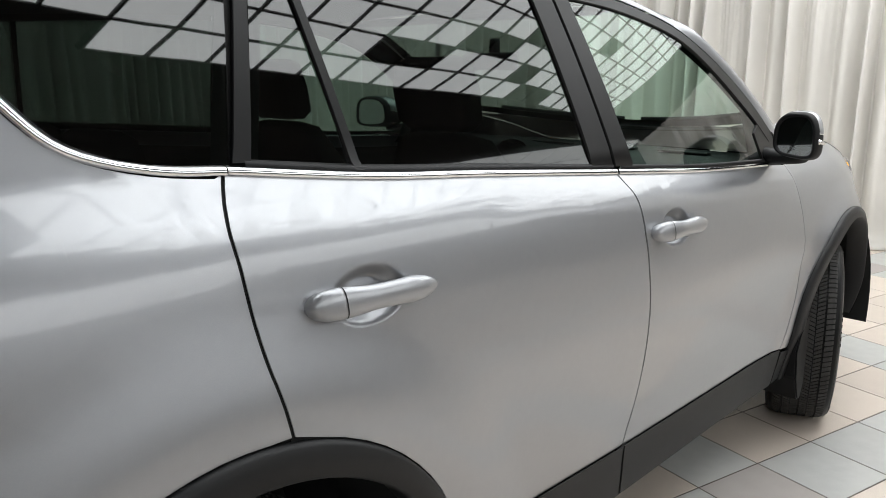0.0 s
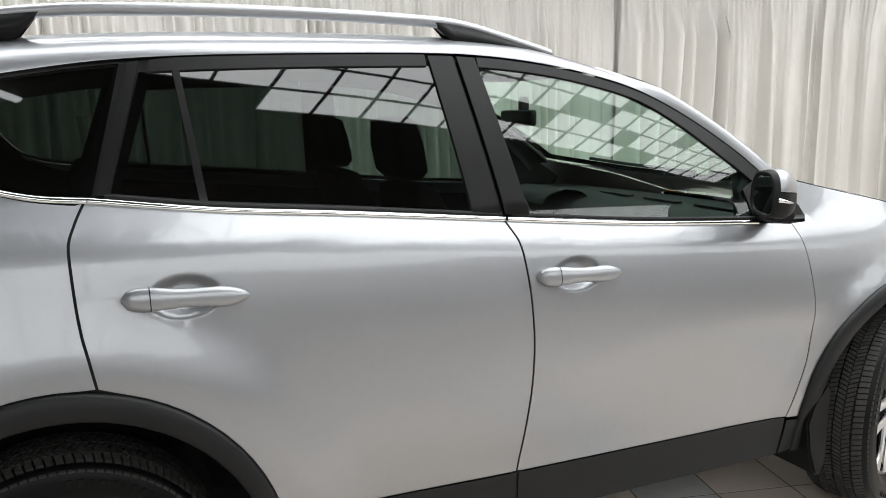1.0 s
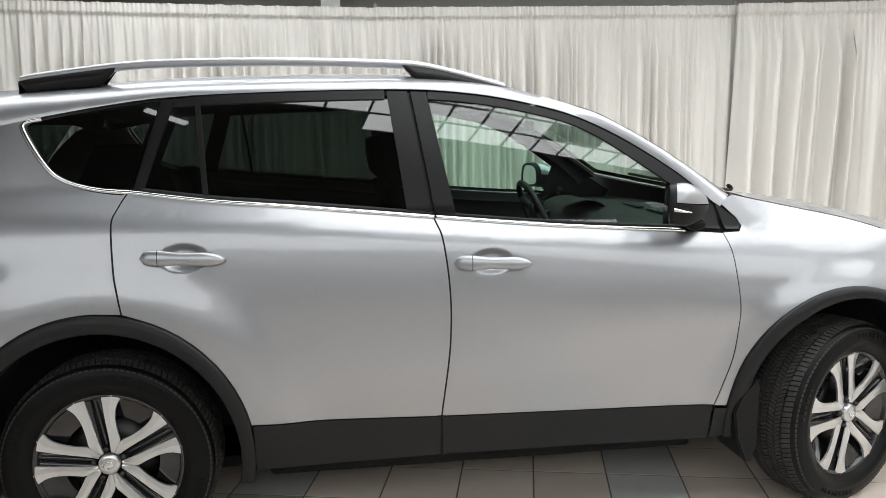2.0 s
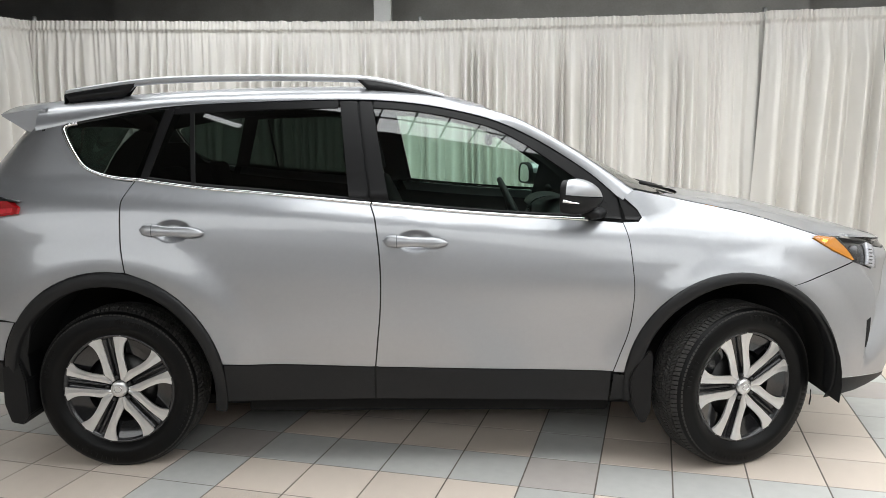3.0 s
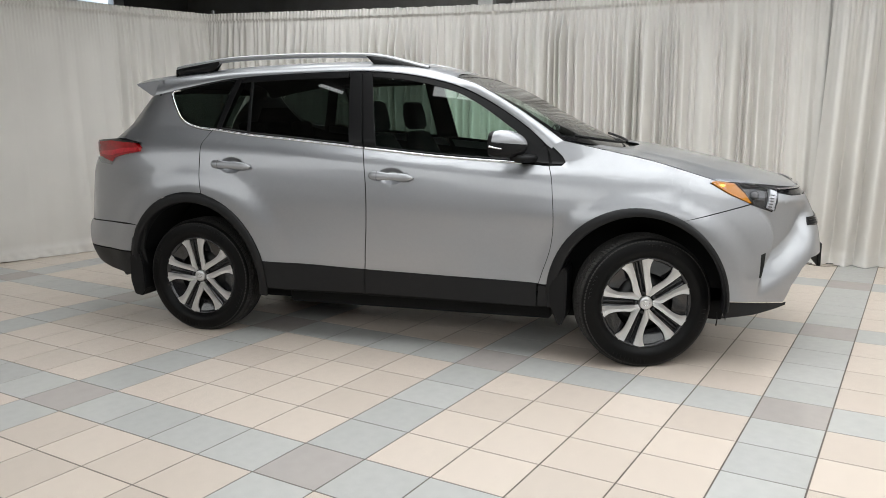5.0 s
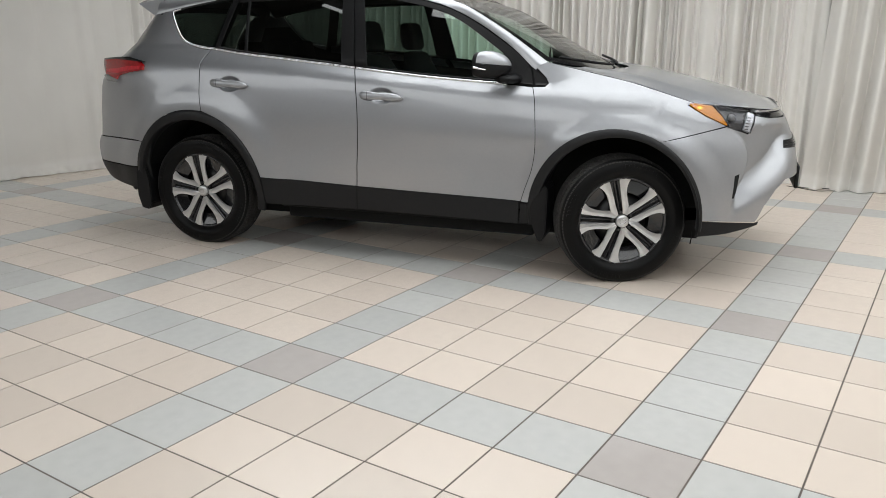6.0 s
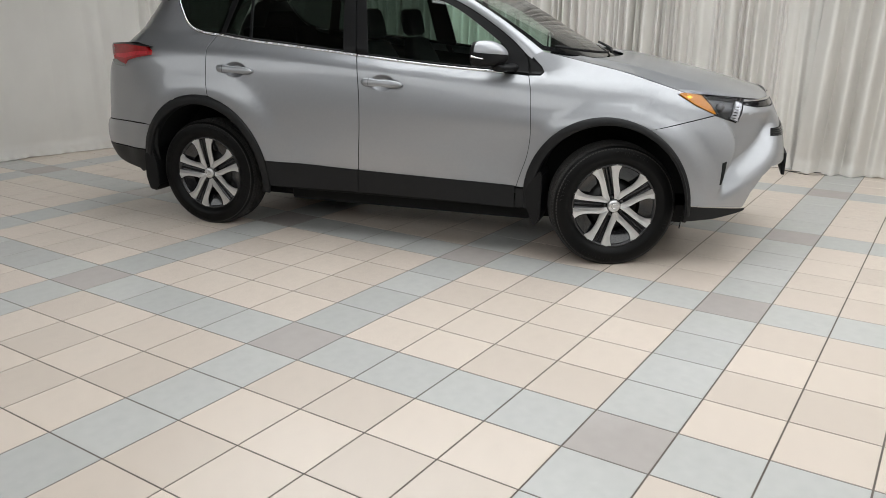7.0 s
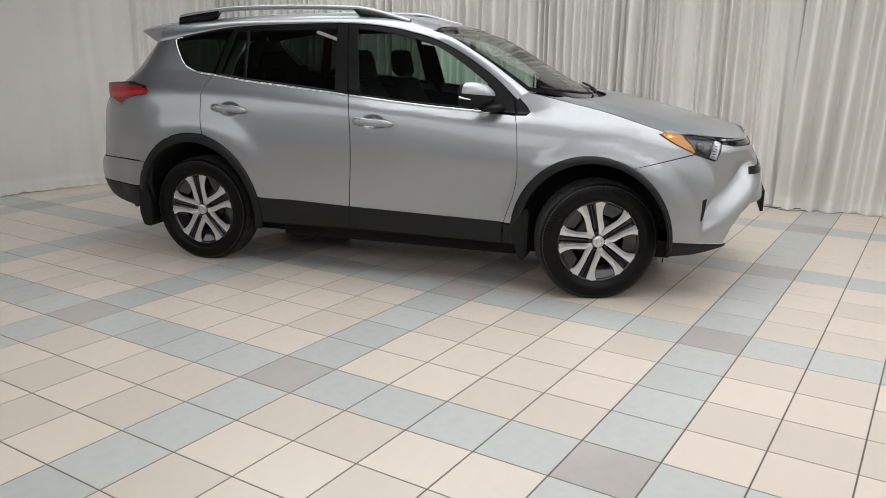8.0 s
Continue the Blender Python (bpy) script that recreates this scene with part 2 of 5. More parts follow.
def panel(name, poly, mat, parent, hand=1, step=0.04, gap=0.0062, out=0.0, lip=0.0025, surf=None, label="", wrap=True, fine=()):
    """A curved skin panel: an outline in (x, z), drawn on the flank. hand 1: the right flank, -1: the left. Its rim is turned in."""
    surf = surf or side
    line = [(s_of(x, z), z) for x, z in poly] if wrap else list(poly)
    area = sum(line[i - 1][0] * line[i][1] - line[i][0] * line[i - 1][1] for i in range(len(line)))
    if area < 0:
        line.reverse()
    if gap:
        line = shrink(line, gap)
    bm = bmesh.new()
    flat, _, tris, *_ = delaunay_2d_cdt([Vector(p) for p in line], [], [list(range(len(line)))], 1, 1e-6)
    spots = [bm.verts.new((p.x, p.y, 0)) for p in flat]
    for t in tris:
        bm.faces.new([spots[k] for k in t])
    for k, no in ((0, (1, 0, 0)), (1, (0, 1, 0))):
        lo, hi = min(p[k] for p in line), max(p[k] for p in line)
        for i in range(math.floor(lo / step) + 1, math.ceil(hi / step)):
            bmesh.ops.bisect_plane(bm, geom=bm.verts[:] + bm.edges[:] + bm.faces[:], dist=1e-6, plane_co=Vector(no) * i * step, plane_no=no)
        for spans in fine:
            for v in steps(*spans[k], 26):
                bmesh.ops.bisect_plane(bm, geom=bm.verts[:] + bm.edges[:] + bm.faces[:], dist=1e-6, plane_co=Vector(no) * v, plane_no=no)
    for f in bm.faces:
        f.normal_update()
        if f.normal.z < 0:
            f.normal_flip()
    normals, place = [], []
    bm.verts.index_update()
    for v in bm.verts:
        s, z = v.co.x, v.co.y
        p, ps, pz = Vector(surf(s, z)), Vector(surf(s + 1e-3, z)), Vector(surf(s, z + 1e-3))
        if (ps - p).length < 1e-7:
            ps, p2 = p, Vector(surf(s - 1e-3, z))
            n = (p - p2).cross(pz - p).normalized()
        else:
            n = (ps - p).cross(pz - p).normalized()
        normals.append(n)
        place.append(p + n * out)
    rim = [(e.verts[0].index, e.verts[1].index, e.link_loops[0].vert.index) for e in bm.edges if len(e.link_faces) == 1]
    for v, p in zip(bm.verts, place):
        v.co = p
    for a, b, first in (rim if lip else ()):
        a, b = (a, b) if first == a else (b, a)
        pa, pb, n = place[a], place[b], normals[a]
        q = [bm.verts.new(c) for c in (pa, pb, pb - normals[b] * lip, pa - n * lip)]
        bm.faces.new((q[1], q[0], q[3], q[2]))
        off = (pb - pa).cross(n).normalized() if (pb - pa).length > 1e-7 else n
        normals += [(n + off).normalized()] * 2 + [off] * 2
    if hand < 0:
        for v in bm.verts:
            v.co.y *= -1
        normals = [Vector((n.x, -n.y, n.z)) for n in normals]
        bmesh.ops.reverse_faces(bm, faces=bm.faces)
    return part(name, bm, mat, parent, label, normals=normals)


def arc(cx, cz, rx, rz, a, b, n=14):
    return [(cx + rx * math.cos(radians(v)), cz + rz * math.sin(radians(v))) for v in steps(a, b, n)]


def strip(name, line, width, mat, parent, hand=1, out=0.004, surf=None, wrap=True, label="", thick=0.006):
    """A trim strip laid along a line on the flank."""
    surf = surf or side
    pts = [(s_of(x, z), z) if wrap else (x, z) for x, z in line]
    bm = bmesh.new()
    rings = []
    for i, (s, z) in enumerate(pts):
        a, b = Vector(pts[max(i - 1, 0)]), Vector(pts[min(i + 1, len(pts) - 1)])
        way = (b - a).normalized()
        across = Vector((-way.y, way.x)) * width / 2
        p, ps, pz = Vector(surf(s, z)), Vector(surf(s + 1e-3, z)), Vector(surf(s, z + 1e-3))
        n = (ps - p).cross(pz - p).normalized()
        lo, hi = Vector(surf(s - across.x, z - across.y)), Vector(surf(s + across.x, z + across.y))
        ring = [lo + n * (out - thick), lo + n * out * 0.6, p + n * (out + 0.002), hi + n * out * 0.6, hi + n * (out - thick)]
        rings.append([bm.verts.new((q.x, q.y * hand, q.z)) for q in ring])
    for a, b in zip(rings, rings[1:]):
        for k in range(4):
            bm.faces.new((a[k], b[k], b[k + 1], a[k + 1]))
    return part(name, bm, mat, parent, label)


CUPS = ((0.283, 1.040), (1.295, 0.991))


def door_skin(s, z):
    """The flank with the scooped cups behind the door handles."""
    x, y, z = side(s, z)
    for cx, cz in CUPS:
        d = math.hypot((s - cx) / 0.084, (z - cz) / 0.050)
        if d < 1:
            y += 0.026 * ramp(0.0, 0.55, 1 - d)
    return x, y, z


# ---- the car: its right flank looks towards -y, its nose towards +x ----
car = tagged(new("car"), "silver compact SUV with grey cladding parked on the tiles", "car")

BELT = curve([(0.105, 1.248), (0.368, 1.214), (0.648, 1.189), (1.108, 1.144), (1.546, 1.102), (2.008, 1.070), (2.169, 1.056)], 4)
WINTOP = curve([(-0.46, 1.44), (-0.30, 1.468), (-0.184, 1.494), (0.045, 1.535), (0.209, 1.556), (0.437, 1.569), (0.789, 1.578), (1.04, 1.579), (1.22, 1.568), (1.402, 1.542), (1.61, 1.492), (1.756, 1.431), (1.90, 1.350), (2.043, 1.253), (2.15, 1.160)], 4)


def at_x(line, x):
    return spline([p[0] for p in line], [p[1] for p in line], x)


def stretch(line, a, b):
    """The part of a line from x = a to x = b, ends included."""
    pts = [p for p in line if min(a, b) + 1e-4 < p[0] < max(a, b) - 1e-4]
    pts = [(min(a, b), at_x(line, min(a, b)))] + pts + [(max(a, b), at_x(line, max(a, b)))]
    return pts if a < b else pts[::-1]


REAR_SEAM = curve([(0.100, 1.248), (0.085, 1.221), (0.074, 1.198), (0.062, 1.165), (0.062, 1.115), (0.066, 1.039), (0.072, 0.982), (0.080, 0.940), (0.092, 0.871)], 3)
B_SEAM = curve([(1.104, 1.144), (1.114, 1.118), (1.125, 1.090), (1.134, 1.035), (1.144, 0.949), (1.149, 0.851), (1.148, 0.766), (1.143, 0.680), (1.132, 0.580), (1.117, 0.447)], 3)
A_SEAM = curve([(2.169, 1.056), (2.189, 0.990), (2.200, 0.893), (2.2075, 0.80), (2.206, 0.71), (2.190, 0.604), (2.155, 0.500), (2.130, 0.422)], 3)
ARCH = {"rear": (0.002, 0.372, 0.478, 0.503), "front": (2.641, 0.362, 0.470, 0.490)}
INNER = {"rear": (0.005, 0.372, 0.428, 0.445), "front": (2.655, 0.362, 0.424, 0.446)}
SILL_TOP = [(0.478, 0.470), (1.117, 0.446), (2.13, 0.422)]
SEAM_HOOD = curve([(2.23, 1.188), (2.45, 1.140), (2.70, 1.085), (2.90, 1.025), (3.03, 0.982)], 4)


def arch_stretch(which, a, b, n=16):
    return arc(*ARCH[which], a, b, n)


def roof_edge(x):
    """The lower rim of the roof skin, on the right."""
    z = at_x(WINTOP, x) + 0.003
    return Vector((x, -half(x, z), z))


def roof(x, v):
    """The roof from its rim (v = 0) over the middle (v = 1) to the other rim (v = 2)."""
    e = roof_edge(x)
    top = spline((-0.50, -0.2, 0.3, 0.9, 1.3, 1.62), (1.585, 1.615, 1.650, 1.662, 1.640, 1.571), x)
    a = (v if v <= 1 else 2 - v) * math.pi / 2
    p = spline((-0.4, 0.2, 0.8, 1.62), (0.30, 0.42, 0.55, 0.50), x)
    y, z = e.y * math.cos(a) ** p, e.z + (top - e.z) * math.sin(a) ** (0.95 + 0.35 * p)
    return Vector((x - 0.045 * max(0.0, (x - 1.2) / 0.42) ** 2 * math.sin(a) ** 2, y if v <= 1 else -y, z))


def build_shell(hand):
    flank = {"hand": hand}
    # doors and their lower cladding
    a_r = math.degrees(math.atan2((0.871 - 0.372) / 0.503, (0.092 - 0.002) / 0.478))
    a_s = math.degrees(math.atan2((0.470 - 0.372) / 0.503, (0.472 - 0.002) / 0.478))
    rear = REAR_SEAM + arch_stretch("rear", a_r, a_s, 12)[1:] + [(0.8, 0.459)] + B_SEAM[::-1] + stretch(BELT, 1.104, 0.105)[1:-1]
    door_r = panel("rear_door", rear, PAINT, car, surf=door_skin, fine=[((0.21, 0.356), (0.99, 1.09))], **flank)
    front = B_SEAM + [(1.6, 0.434)] + A_SEAM[::-1] + stretch(BELT, 2.165, 1.108)[1:-1]
    door_f = panel("front_door", front, PAINT, car, surf=door_skin, fine=[((1.222, 1.368), (0.941, 1.041))], **flank)
    panel("door_cladding", [(0.476, 0.4725), (0.8, 0.4625), (1.115, 0.4500), (1.112, 0.306), (0.8, 0.302), (0.478, 0.298)], CLADDING, door_r, out=0.006, label="dark grey plastic sill cladding", **flank)
    panel("door_cladding", [(1.118, 0.4500), (1.6, 0.4375), (2.125, 0.4255), (2.116, 0.288), (1.6, 0.300), (1.116, 0.306)], CLADDING, door_f, out=0.006, label="dark grey plastic sill cladding", **flank)
    panel("sill_end", [(2.128, 0.416), (2.19, 0.415), (2.205, 0.300), (2.119, 0.288)], CLADDING, car, out=0.006, **flank)
    # dark strips behind the seams stand in for the shade inside them
    for line in (REAR_SEAM, B_SEAM, A_SEAM, [(0.0915 + 0.0, 0.871)] + arch_stretch("rear", a_r - 1, a_s, 10)):
        strip("panel_gap", line, 0.036, DARK, car, hand=hand, out=-0.006)
    strip("panel_gap", [(1.116, 0.452), (1.1145, 0.38), (1.114, 0.302)], 0.04, DARK, car, hand=hand, out=-0.001)
    # quarter panel with the rear pillar
    chrome = curve([(0.102, 1.240), (-0.014, 1.256), (-0.118, 1.292), (-0.182, 1.356), (-0.243, 1.452), (-0.236, 1.482), (-0.184, 1.494)], 4)
    back = [(AFT - 0.60, 1.462), (AFT - 0.67, 1.40)] + [(AFT - 0.70, z) for z in (1.34, 1.25, 1.12, 1.0, 0.9, 0.8, 0.70, 0.655)]
    quarter = [(s_of(x, z), z) for x, z in (REAR_SEAM[::-1] + chrome[1:] + [(x, z + 0.006) for x, z in stretch(WINTOP, -0.184, -0.34)[1:]])] + [(s_of(-0.372, 1.505), 1.505)]
    quarter = quarter + back + [(AFT - 0.45, 0.664), (-0.45, 0.668), (-0.41, 0.665)]
    a_b = math.degrees(math.atan2((0.66 - 0.372) / 0.503, (-0.395 - 0.002) / 0.478))
    quarter += [(s_of(x, z), z) for x, z in arch_stretch("rear", a_b, a_r, 14)[:-1]]
    panel("quarter_panel", quarter, PAINT, car, wrap=False, **flank)
    # fender
    a_f0 = 180 - math.degrees(math.atan2((0.422 - 0.362) / 0.49, (2.645 - 2.18) / 0.474))
    a_f1 = math.degrees(math.atan2((0.780 - 0.362) / 0.49, (2.872 - 2.645) / 0.474))
    fender = [(s_of(x, z), z) for x, z in A_SEAM + [(2.165, 0.421)] + arch_stretch("front", a_f0, a_f1, 20)]
    fender += [(2.938, 0.815), (3.053, 0.846), (3.139, 0.868), (3.049, 0.918), (2.975, 0.975)]
    fender += [(s_of(x, z), z) for x, z in SEAM_HOOD[::-1]] + [(2.17, 1.165), (2.235, 1.105), (2.252, 1.075), (2.235, 1.057)]
    panel("fender", fender, PAINT, car, wrap=False, gap=0.002, **flank)
    # arch cladding
    for which, a, b in (("rear", -14, 196), ("front", -6, 188)):
        (cx, cz, rx, rz), (ix, iz, jx, jz) = ARCH[which], INNER[which]
        prof = ((0.0, -0.004), (0.02, 0.008), (0.12, 0.013), (0.9, 0.020), (1.0, 0.014), (1.02, -0.05))

        def ring(v, k):
            f, o = prof[k]
            c, s = math.cos(radians(v)), math.sin(radians(v))
            x, z = (cx + rx * c) * (1 - f) + (ix + jx * c) * f, (cz + rz * s) * (1 - f) + (iz + jz * s) * f
            u = s_of(x, z)
            p, pu, pz = Vector(side(u, z)), Vector(side(u + 1e-3, z)), Vector(side(u, z + 1e-3))
            n = (pu - p).cross(pz - p).normalized()
            p = p + n * o if o > -0.02 else p + Vector((0, 0.06, 0))
            return (p.x, p.y * hand, p.z)

        part("arch_cladding", sheet(ring, steps(a, b, 44), range(len(prof))), CLADDING, car, "dark grey plastic wheel arch trim")
        # wheel housing
        def well(v, k):
            x, z = ix + (jx + 0.02) * math.cos(radians(v)), iz + (jz + 0.02) * math.sin(radians(v))
            return (x, (-0.90, -0.55)[k] * hand, max(z, 0.2))

        well_bm = sheet(well, steps(-10, 190, 24), (0, 1))
        disc = [well_bm.verts.new((ix + 0.46 * math.cos(radians(v)), -0.56 * hand, max(0.2, iz + 0.46 * math.sin(radians(v))))) for v in steps(-20, 200, 24)]
        well_bm.faces.new(disc)
        part("wheel_housing", well_bm, DARK, car)
    # bumpers
    rear_b = [(-0.372, 0.660), (-0.42, 0.662), (AFT - 0.45, 0.660), (AFT - 0.7, 0.650), (AFT - 1.0, 0.64), (AFT - 1.0, 0.50), (AFT - 0.6, 0.487), (-0.425, 0.489), (-0.405, 0.57)]
    # dark strips close the bumper's joints and draw their shade
    strip("panel_gap", [(-0.425, 0.36), (-0.415, 0.52), (-0.375, 0.665)], 0.07, DARK, car, hand=hand, out=-0.014)
    strip("panel_gap", [(-0.375, 0.662), (-0.42, 0.664), (AFT - 0.45, 0.662), (AFT - 0.7, 0.653)], 0.03, DARK, car, hand=hand, out=-0.005, wrap=False)
    panel("rear_bumper", rear_b, PAINT, car, wrap=False, out=0.003, gap=0.002, **flank)
    panel("rear_bumper_skirt", [(-0.428, 0.484), (AFT - 0.6, 0.482), (AFT - 1.0, 0.495), (AFT - 1.0, 0.40), (AFT - 0.7, 0.385), (AFT - 0.45, 0.345), (-0.50, 0.325), (-0.435, 0.33)], CLADDING, car, wrap=False, out=0.004, label="dark grey plastic bumper skirt", **flank)
    panel("tailgate", [(AFT - 0.71, 1.16), (AFT - 1.0, 1.16), (AFT - 1.0, 0.66), (AFT - 0.71, 0.66)], PAINT, car, wrap=False, **flank)
    # black triangle at the foot of the front pillar
    panel("pillar_corner_trim", [(2.150, 1.166), (2.180, 1.062), (2.236, 1.060), (2.250, 1.076), (2.234, 1.102)], SATIN, car, out=0.003, label="black triangular trim", **flank)
    return door_r, door_f


def build_glass(hand, door_r, door_f):
    flank = {"hand": hand, "lip": 0.006, "gap": 0.0, "surf": pane_side}
    top = lambda x: at_x(WINTOP, x)
    bel = lambda x: at_x(BELT, x)
    # quarter glass
    quarter = curve([(0.112, 1.250), (0.0, 1.264), (-0.108, 1.302), (-0.166, 1.362), (-0.222, 1.452), (-0.212, 1.476), (-0.178, 1.486)], 4)
    quarter += [(x, z - 0.008) for x, z in stretch(WINTOP, -0.15, 0.197)]
    panel("quarter_window", quarter, PRIVACY, car, label="dark tinted quarter window", **flank)
    rim = curve([(0.104, 1.248), (-0.007, 1.260), (-0.114, 1.294), (-0.176, 1.357), (-0.236, 1.453), (-0.229, 1.480), (-0.181, 1.490)], 5)
    strip("window_trim", rim, 0.013, CHROME, car, hand=hand, out=0.005, label="chrome window trim")
    # rear door: pillars, frame, panes
    panel("pillar_backing", [(0.085, bel(0.11) + 0.004), (0.190, top(0.19) - 0.004), (0.275, top(0.275) - 0.004), (0.165, bel(0.165) + 0.004)], BLACK, car, out=-0.010, hand=hand, lip=0.0, gap=0)
    panel("c_pillar_trim", [(0.116, bel(0.116) + 0.008), (0.214, top(0.214) - 0.004), (0.244, top(0.244) - 0.004), (0.153, bel(0.153) + 0.010)], SATIN, door_r, out=0.003, hand=hand, lip=0.01)
    panel("window_frame", [(0.262, top(0.262) - 0.003)] + stretch(WINTOP, 0.3, 0.96)[1:] + [(0.96, top(0.96) - 0.036)] + [(x, z - 0.036) for x, z in stretch(WINTOP, 0.96, 0.3)[1:]] + [(0.248, top(0.25) - 0.036)], SATIN, door_r, out=0.003, hand=hand, lip=0.01)
    panel("b_pillar_trim", [(0.962, top(0.962) - 0.003), (1.040, top(1.040) - 0.003), (1.102, bel(1.102) + 0.010), (1.012, bel(1.012) + 0.010)], SATIN, door_r, out=0.004, hand=hand, lip=0.01, label="satin black pillar trim")
    panel("door_window", [(0.352, bel(0.352) + 0.004), (0.326, top(0.326) - 0.034)] + [(x, z - 0.034) for x, z in stretch(WINTOP, 0.36, 0.94)[1:]] + [(0.970, top(0.970) - 0.030), (1.016, bel(1.016) + 0.004)], PRIVACY, door_r, out=-0.003, label="dark tinted door window", **flank)
    panel("small_window", [(0.150, bel(0.150) + 0.004), (0.238, top(0.238) - 0.030), (0.322, top(0.322) - 0.032), (0.345, bel(0.345) + 0.004)], PRIVACY, door_r, out=-0.003, label="dark tinted fixed window", **flank)
    panel("window_divider", [(0.337, bel(0.337) + 0.004), (0.308, top(0.308) - 0.030), (0.330, top(0.330) - 0.030), (0.361, bel(0.361) + 0.004)], SATIN, door_r, out=0.004, hand=hand, lip=0.01)
    strip("belt_trim", stretch(BELT, 0.106, 1.106), 0.012, CHROME, door_r, hand=hand, out=0.006, label="chrome belt strip")
    strip("belt_seal", [(x, z + 0.011) for x, z in stretch(BELT, 0.14, 1.10)], 0.014, BLACK, door_r, hand=hand, out=0.003)
    panel("pillar_backing", [(1.000, top(1.0) - 0.004), (1.085, top(1.085) - 0.004), (1.150, bel(1.150) + 0.004), (1.060, bel(1.060) + 0.004)], BLACK, car, out=-0.012, hand=hand, lip=0.0, gap=0)
    # front door
    panel("b_pillar_trim", [(1.046, top(1.046) - 0.003), (1.106, top(1.106) - 0.004), (1.186, bel(1.186) + 0.010), (1.108, bel(1.108) + 0.010)], SATIN, door_f, out=0.004, hand=hand, lip=0.01, label="satin black pillar trim")
    line = stretch(WINTOP, 1.108, 2.14)
    low = []
    for i, (x, z) in enumerate(line):
        a, b = line[max(i - 1, 0)], line[min(i + 1, len(line) - 1)]
        d = Vector((b[1] - a[1], a[0] - b[0])).normalized()
        w = 0.034 + 0.02 * ramp(1.6, 2.0, x)
        low.append((x + d.x * w, z + d.y * w))
    low = [p for p in low if p[1] > bel(min(p[0], 2.16)) + 0.02]
    panel("window_frame", [(x, z - 0.002) for x, z in line] + low[::-1], SATIN, door_f, out=0.003, hand=hand, lip=0.01)
    pane_top = [p for p in low if p[0] > 1.112]
    glass = [(1.188, bel(1.188) + 0.004), (1.112, pane_top[0][1])] + pane_top[1:] + [(2.0, bel(2.0) + 0.004)]
    panel("door_window", glass, GREEN, door_f, out=-0.003, label="clear green-tinted door window", **flank)
    panel("mirror_base_backing", [(1.965, bel(1.965) + 0.004), (1.975, bel(1.975) + 0.11), (2.03, 1.238), (2.15, 1.156), (2.164, 1.066)], BLACK, door_f, out=-0.007, hand=hand, lip=0, gap=0)
    panel("mirror_base_trim", [(2.012, bel(2.012) + 0.010), (1.985, bel(1.985) + 0.10), (2.045, bel(2.045) + 0.135), (2.150, 1.155), (2.166, bel(2.166) + 0.008)], SATIN, door_f, out=0.001, hand=hand, lip=0.012)
    panel("corner_lining", [(1.94, bel(1.94) - 0.02), (1.985, 1.262), (2.05, 1.262), (2.24, 1.150), (2.32, 1.10), (2.30, 1.04)], DASHBOARD, door_f, out=-0.022, hand=hand, lip=0, gap=0, label="dark grey inner corner trim")
    strip("belt_trim", stretch(BELT, 1.114, 2.02), 0.012, CHROME, door_f, hand=hand, out=0.006, label="chrome belt strip")
    strip("belt_seal", [(x, z + 0.011) for x, z in stretch(BELT, 1.13, 2.02)], 0.014, BLACK, door_f, hand=hand, out=0.003)


def build_handle(door, x, z, hand):
    """A pull handle over its scooped cup."""
    def on(u, w, o):
        p, pu, pz = Vector(side(x + u, z + w)), Vector(side(x + u + 1e-3, z + w)), Vector(side(x + u, z + w + 1e-3))
        n = (pu - p).cross(pz - p).normalized()
        q = p + n * o
        return (q.x, q.y * hand, q.z)

    ax = steps(-0.135, 0.13, 26)
    drop = lambda u: 0.005 - 0.013 * (u + 0.135) / 0.265
    tall = lambda u: spline((-0.135, -0.128, -0.110, -0.075, -0.02, 0.04, 0.07, 0.10, 0.12, 0.13), (0.004, 0.016, 0.023, 0.0245, 0.0200, 0.0205, 0.0215, 0.0175, 0.011, 0.004), u)
    proud = lambda u: 0.006 + 0.028 * min(1.0, max(0.0, 1 - (abs(u) / 0.137) ** 4)) ** 0.5

    def grip(u, a, grow=0.0):
        c, s = math.cos(a), math.sin(a)
        return on(u, drop(u) + (tall(u) + grow) * (abs(s) ** 0.8) * (1 if s > 0 else -1), proud(u) - 0.012 + (0.014 + grow) * (abs(c) ** 0.8) * (1 if c > 0 else -1))

    bm = sheet(grip, ax, steps(0, 2 * math.pi, 16))
    bmesh.ops.remove_doubles(bm, verts=bm.verts, dist=1e-5)
    bmesh.ops.holes_fill(bm, edges=bm.edges)
    handle = part("door_handle", bm, PAINT, door, "silver pull handle")
    seam = sheet(lambda a, k: grip(-0.080 + 0.0022 * k, a, 0.0005), steps(0, 2 * math.pi, 24), (0, 1))
    part("handle_joint", seam, BLACK, door)


for hand in (1, -1):
    door_r, door_f = build_shell(hand)
    build_glass(hand, door_r, door_f)
    build_handle(door_r, 0.287, 1.039, hand)
    build_handle(door_f, 1.299, 0.989, hand)

# roof, spoiler, rails
part("roof", sheet(roof, steps(-0.365, 1.62, 42), steps(0, 2, 40)), PAINT, car)


def pillar_edge(f):
    """The outer rim of the windscreen, from its top to its foot."""
    x = 1.60 + 0.62 * f
    return Vector((x, -(0.652 + 0.096 * f + 0.010 * math.sin(math.pi * f)), spline((1.60, 1.67, 1.75, 1.95, 2.1, 2.22), (1.537, 1.517, 1.487, 1.375, 1.277, 1.192), x)))


def pillar_low(f):
    x = 1.56 + 0.60 * f
    z = at_x(WINTOP, x) + 0.003
    return Vector((x, -half(x, z), z))


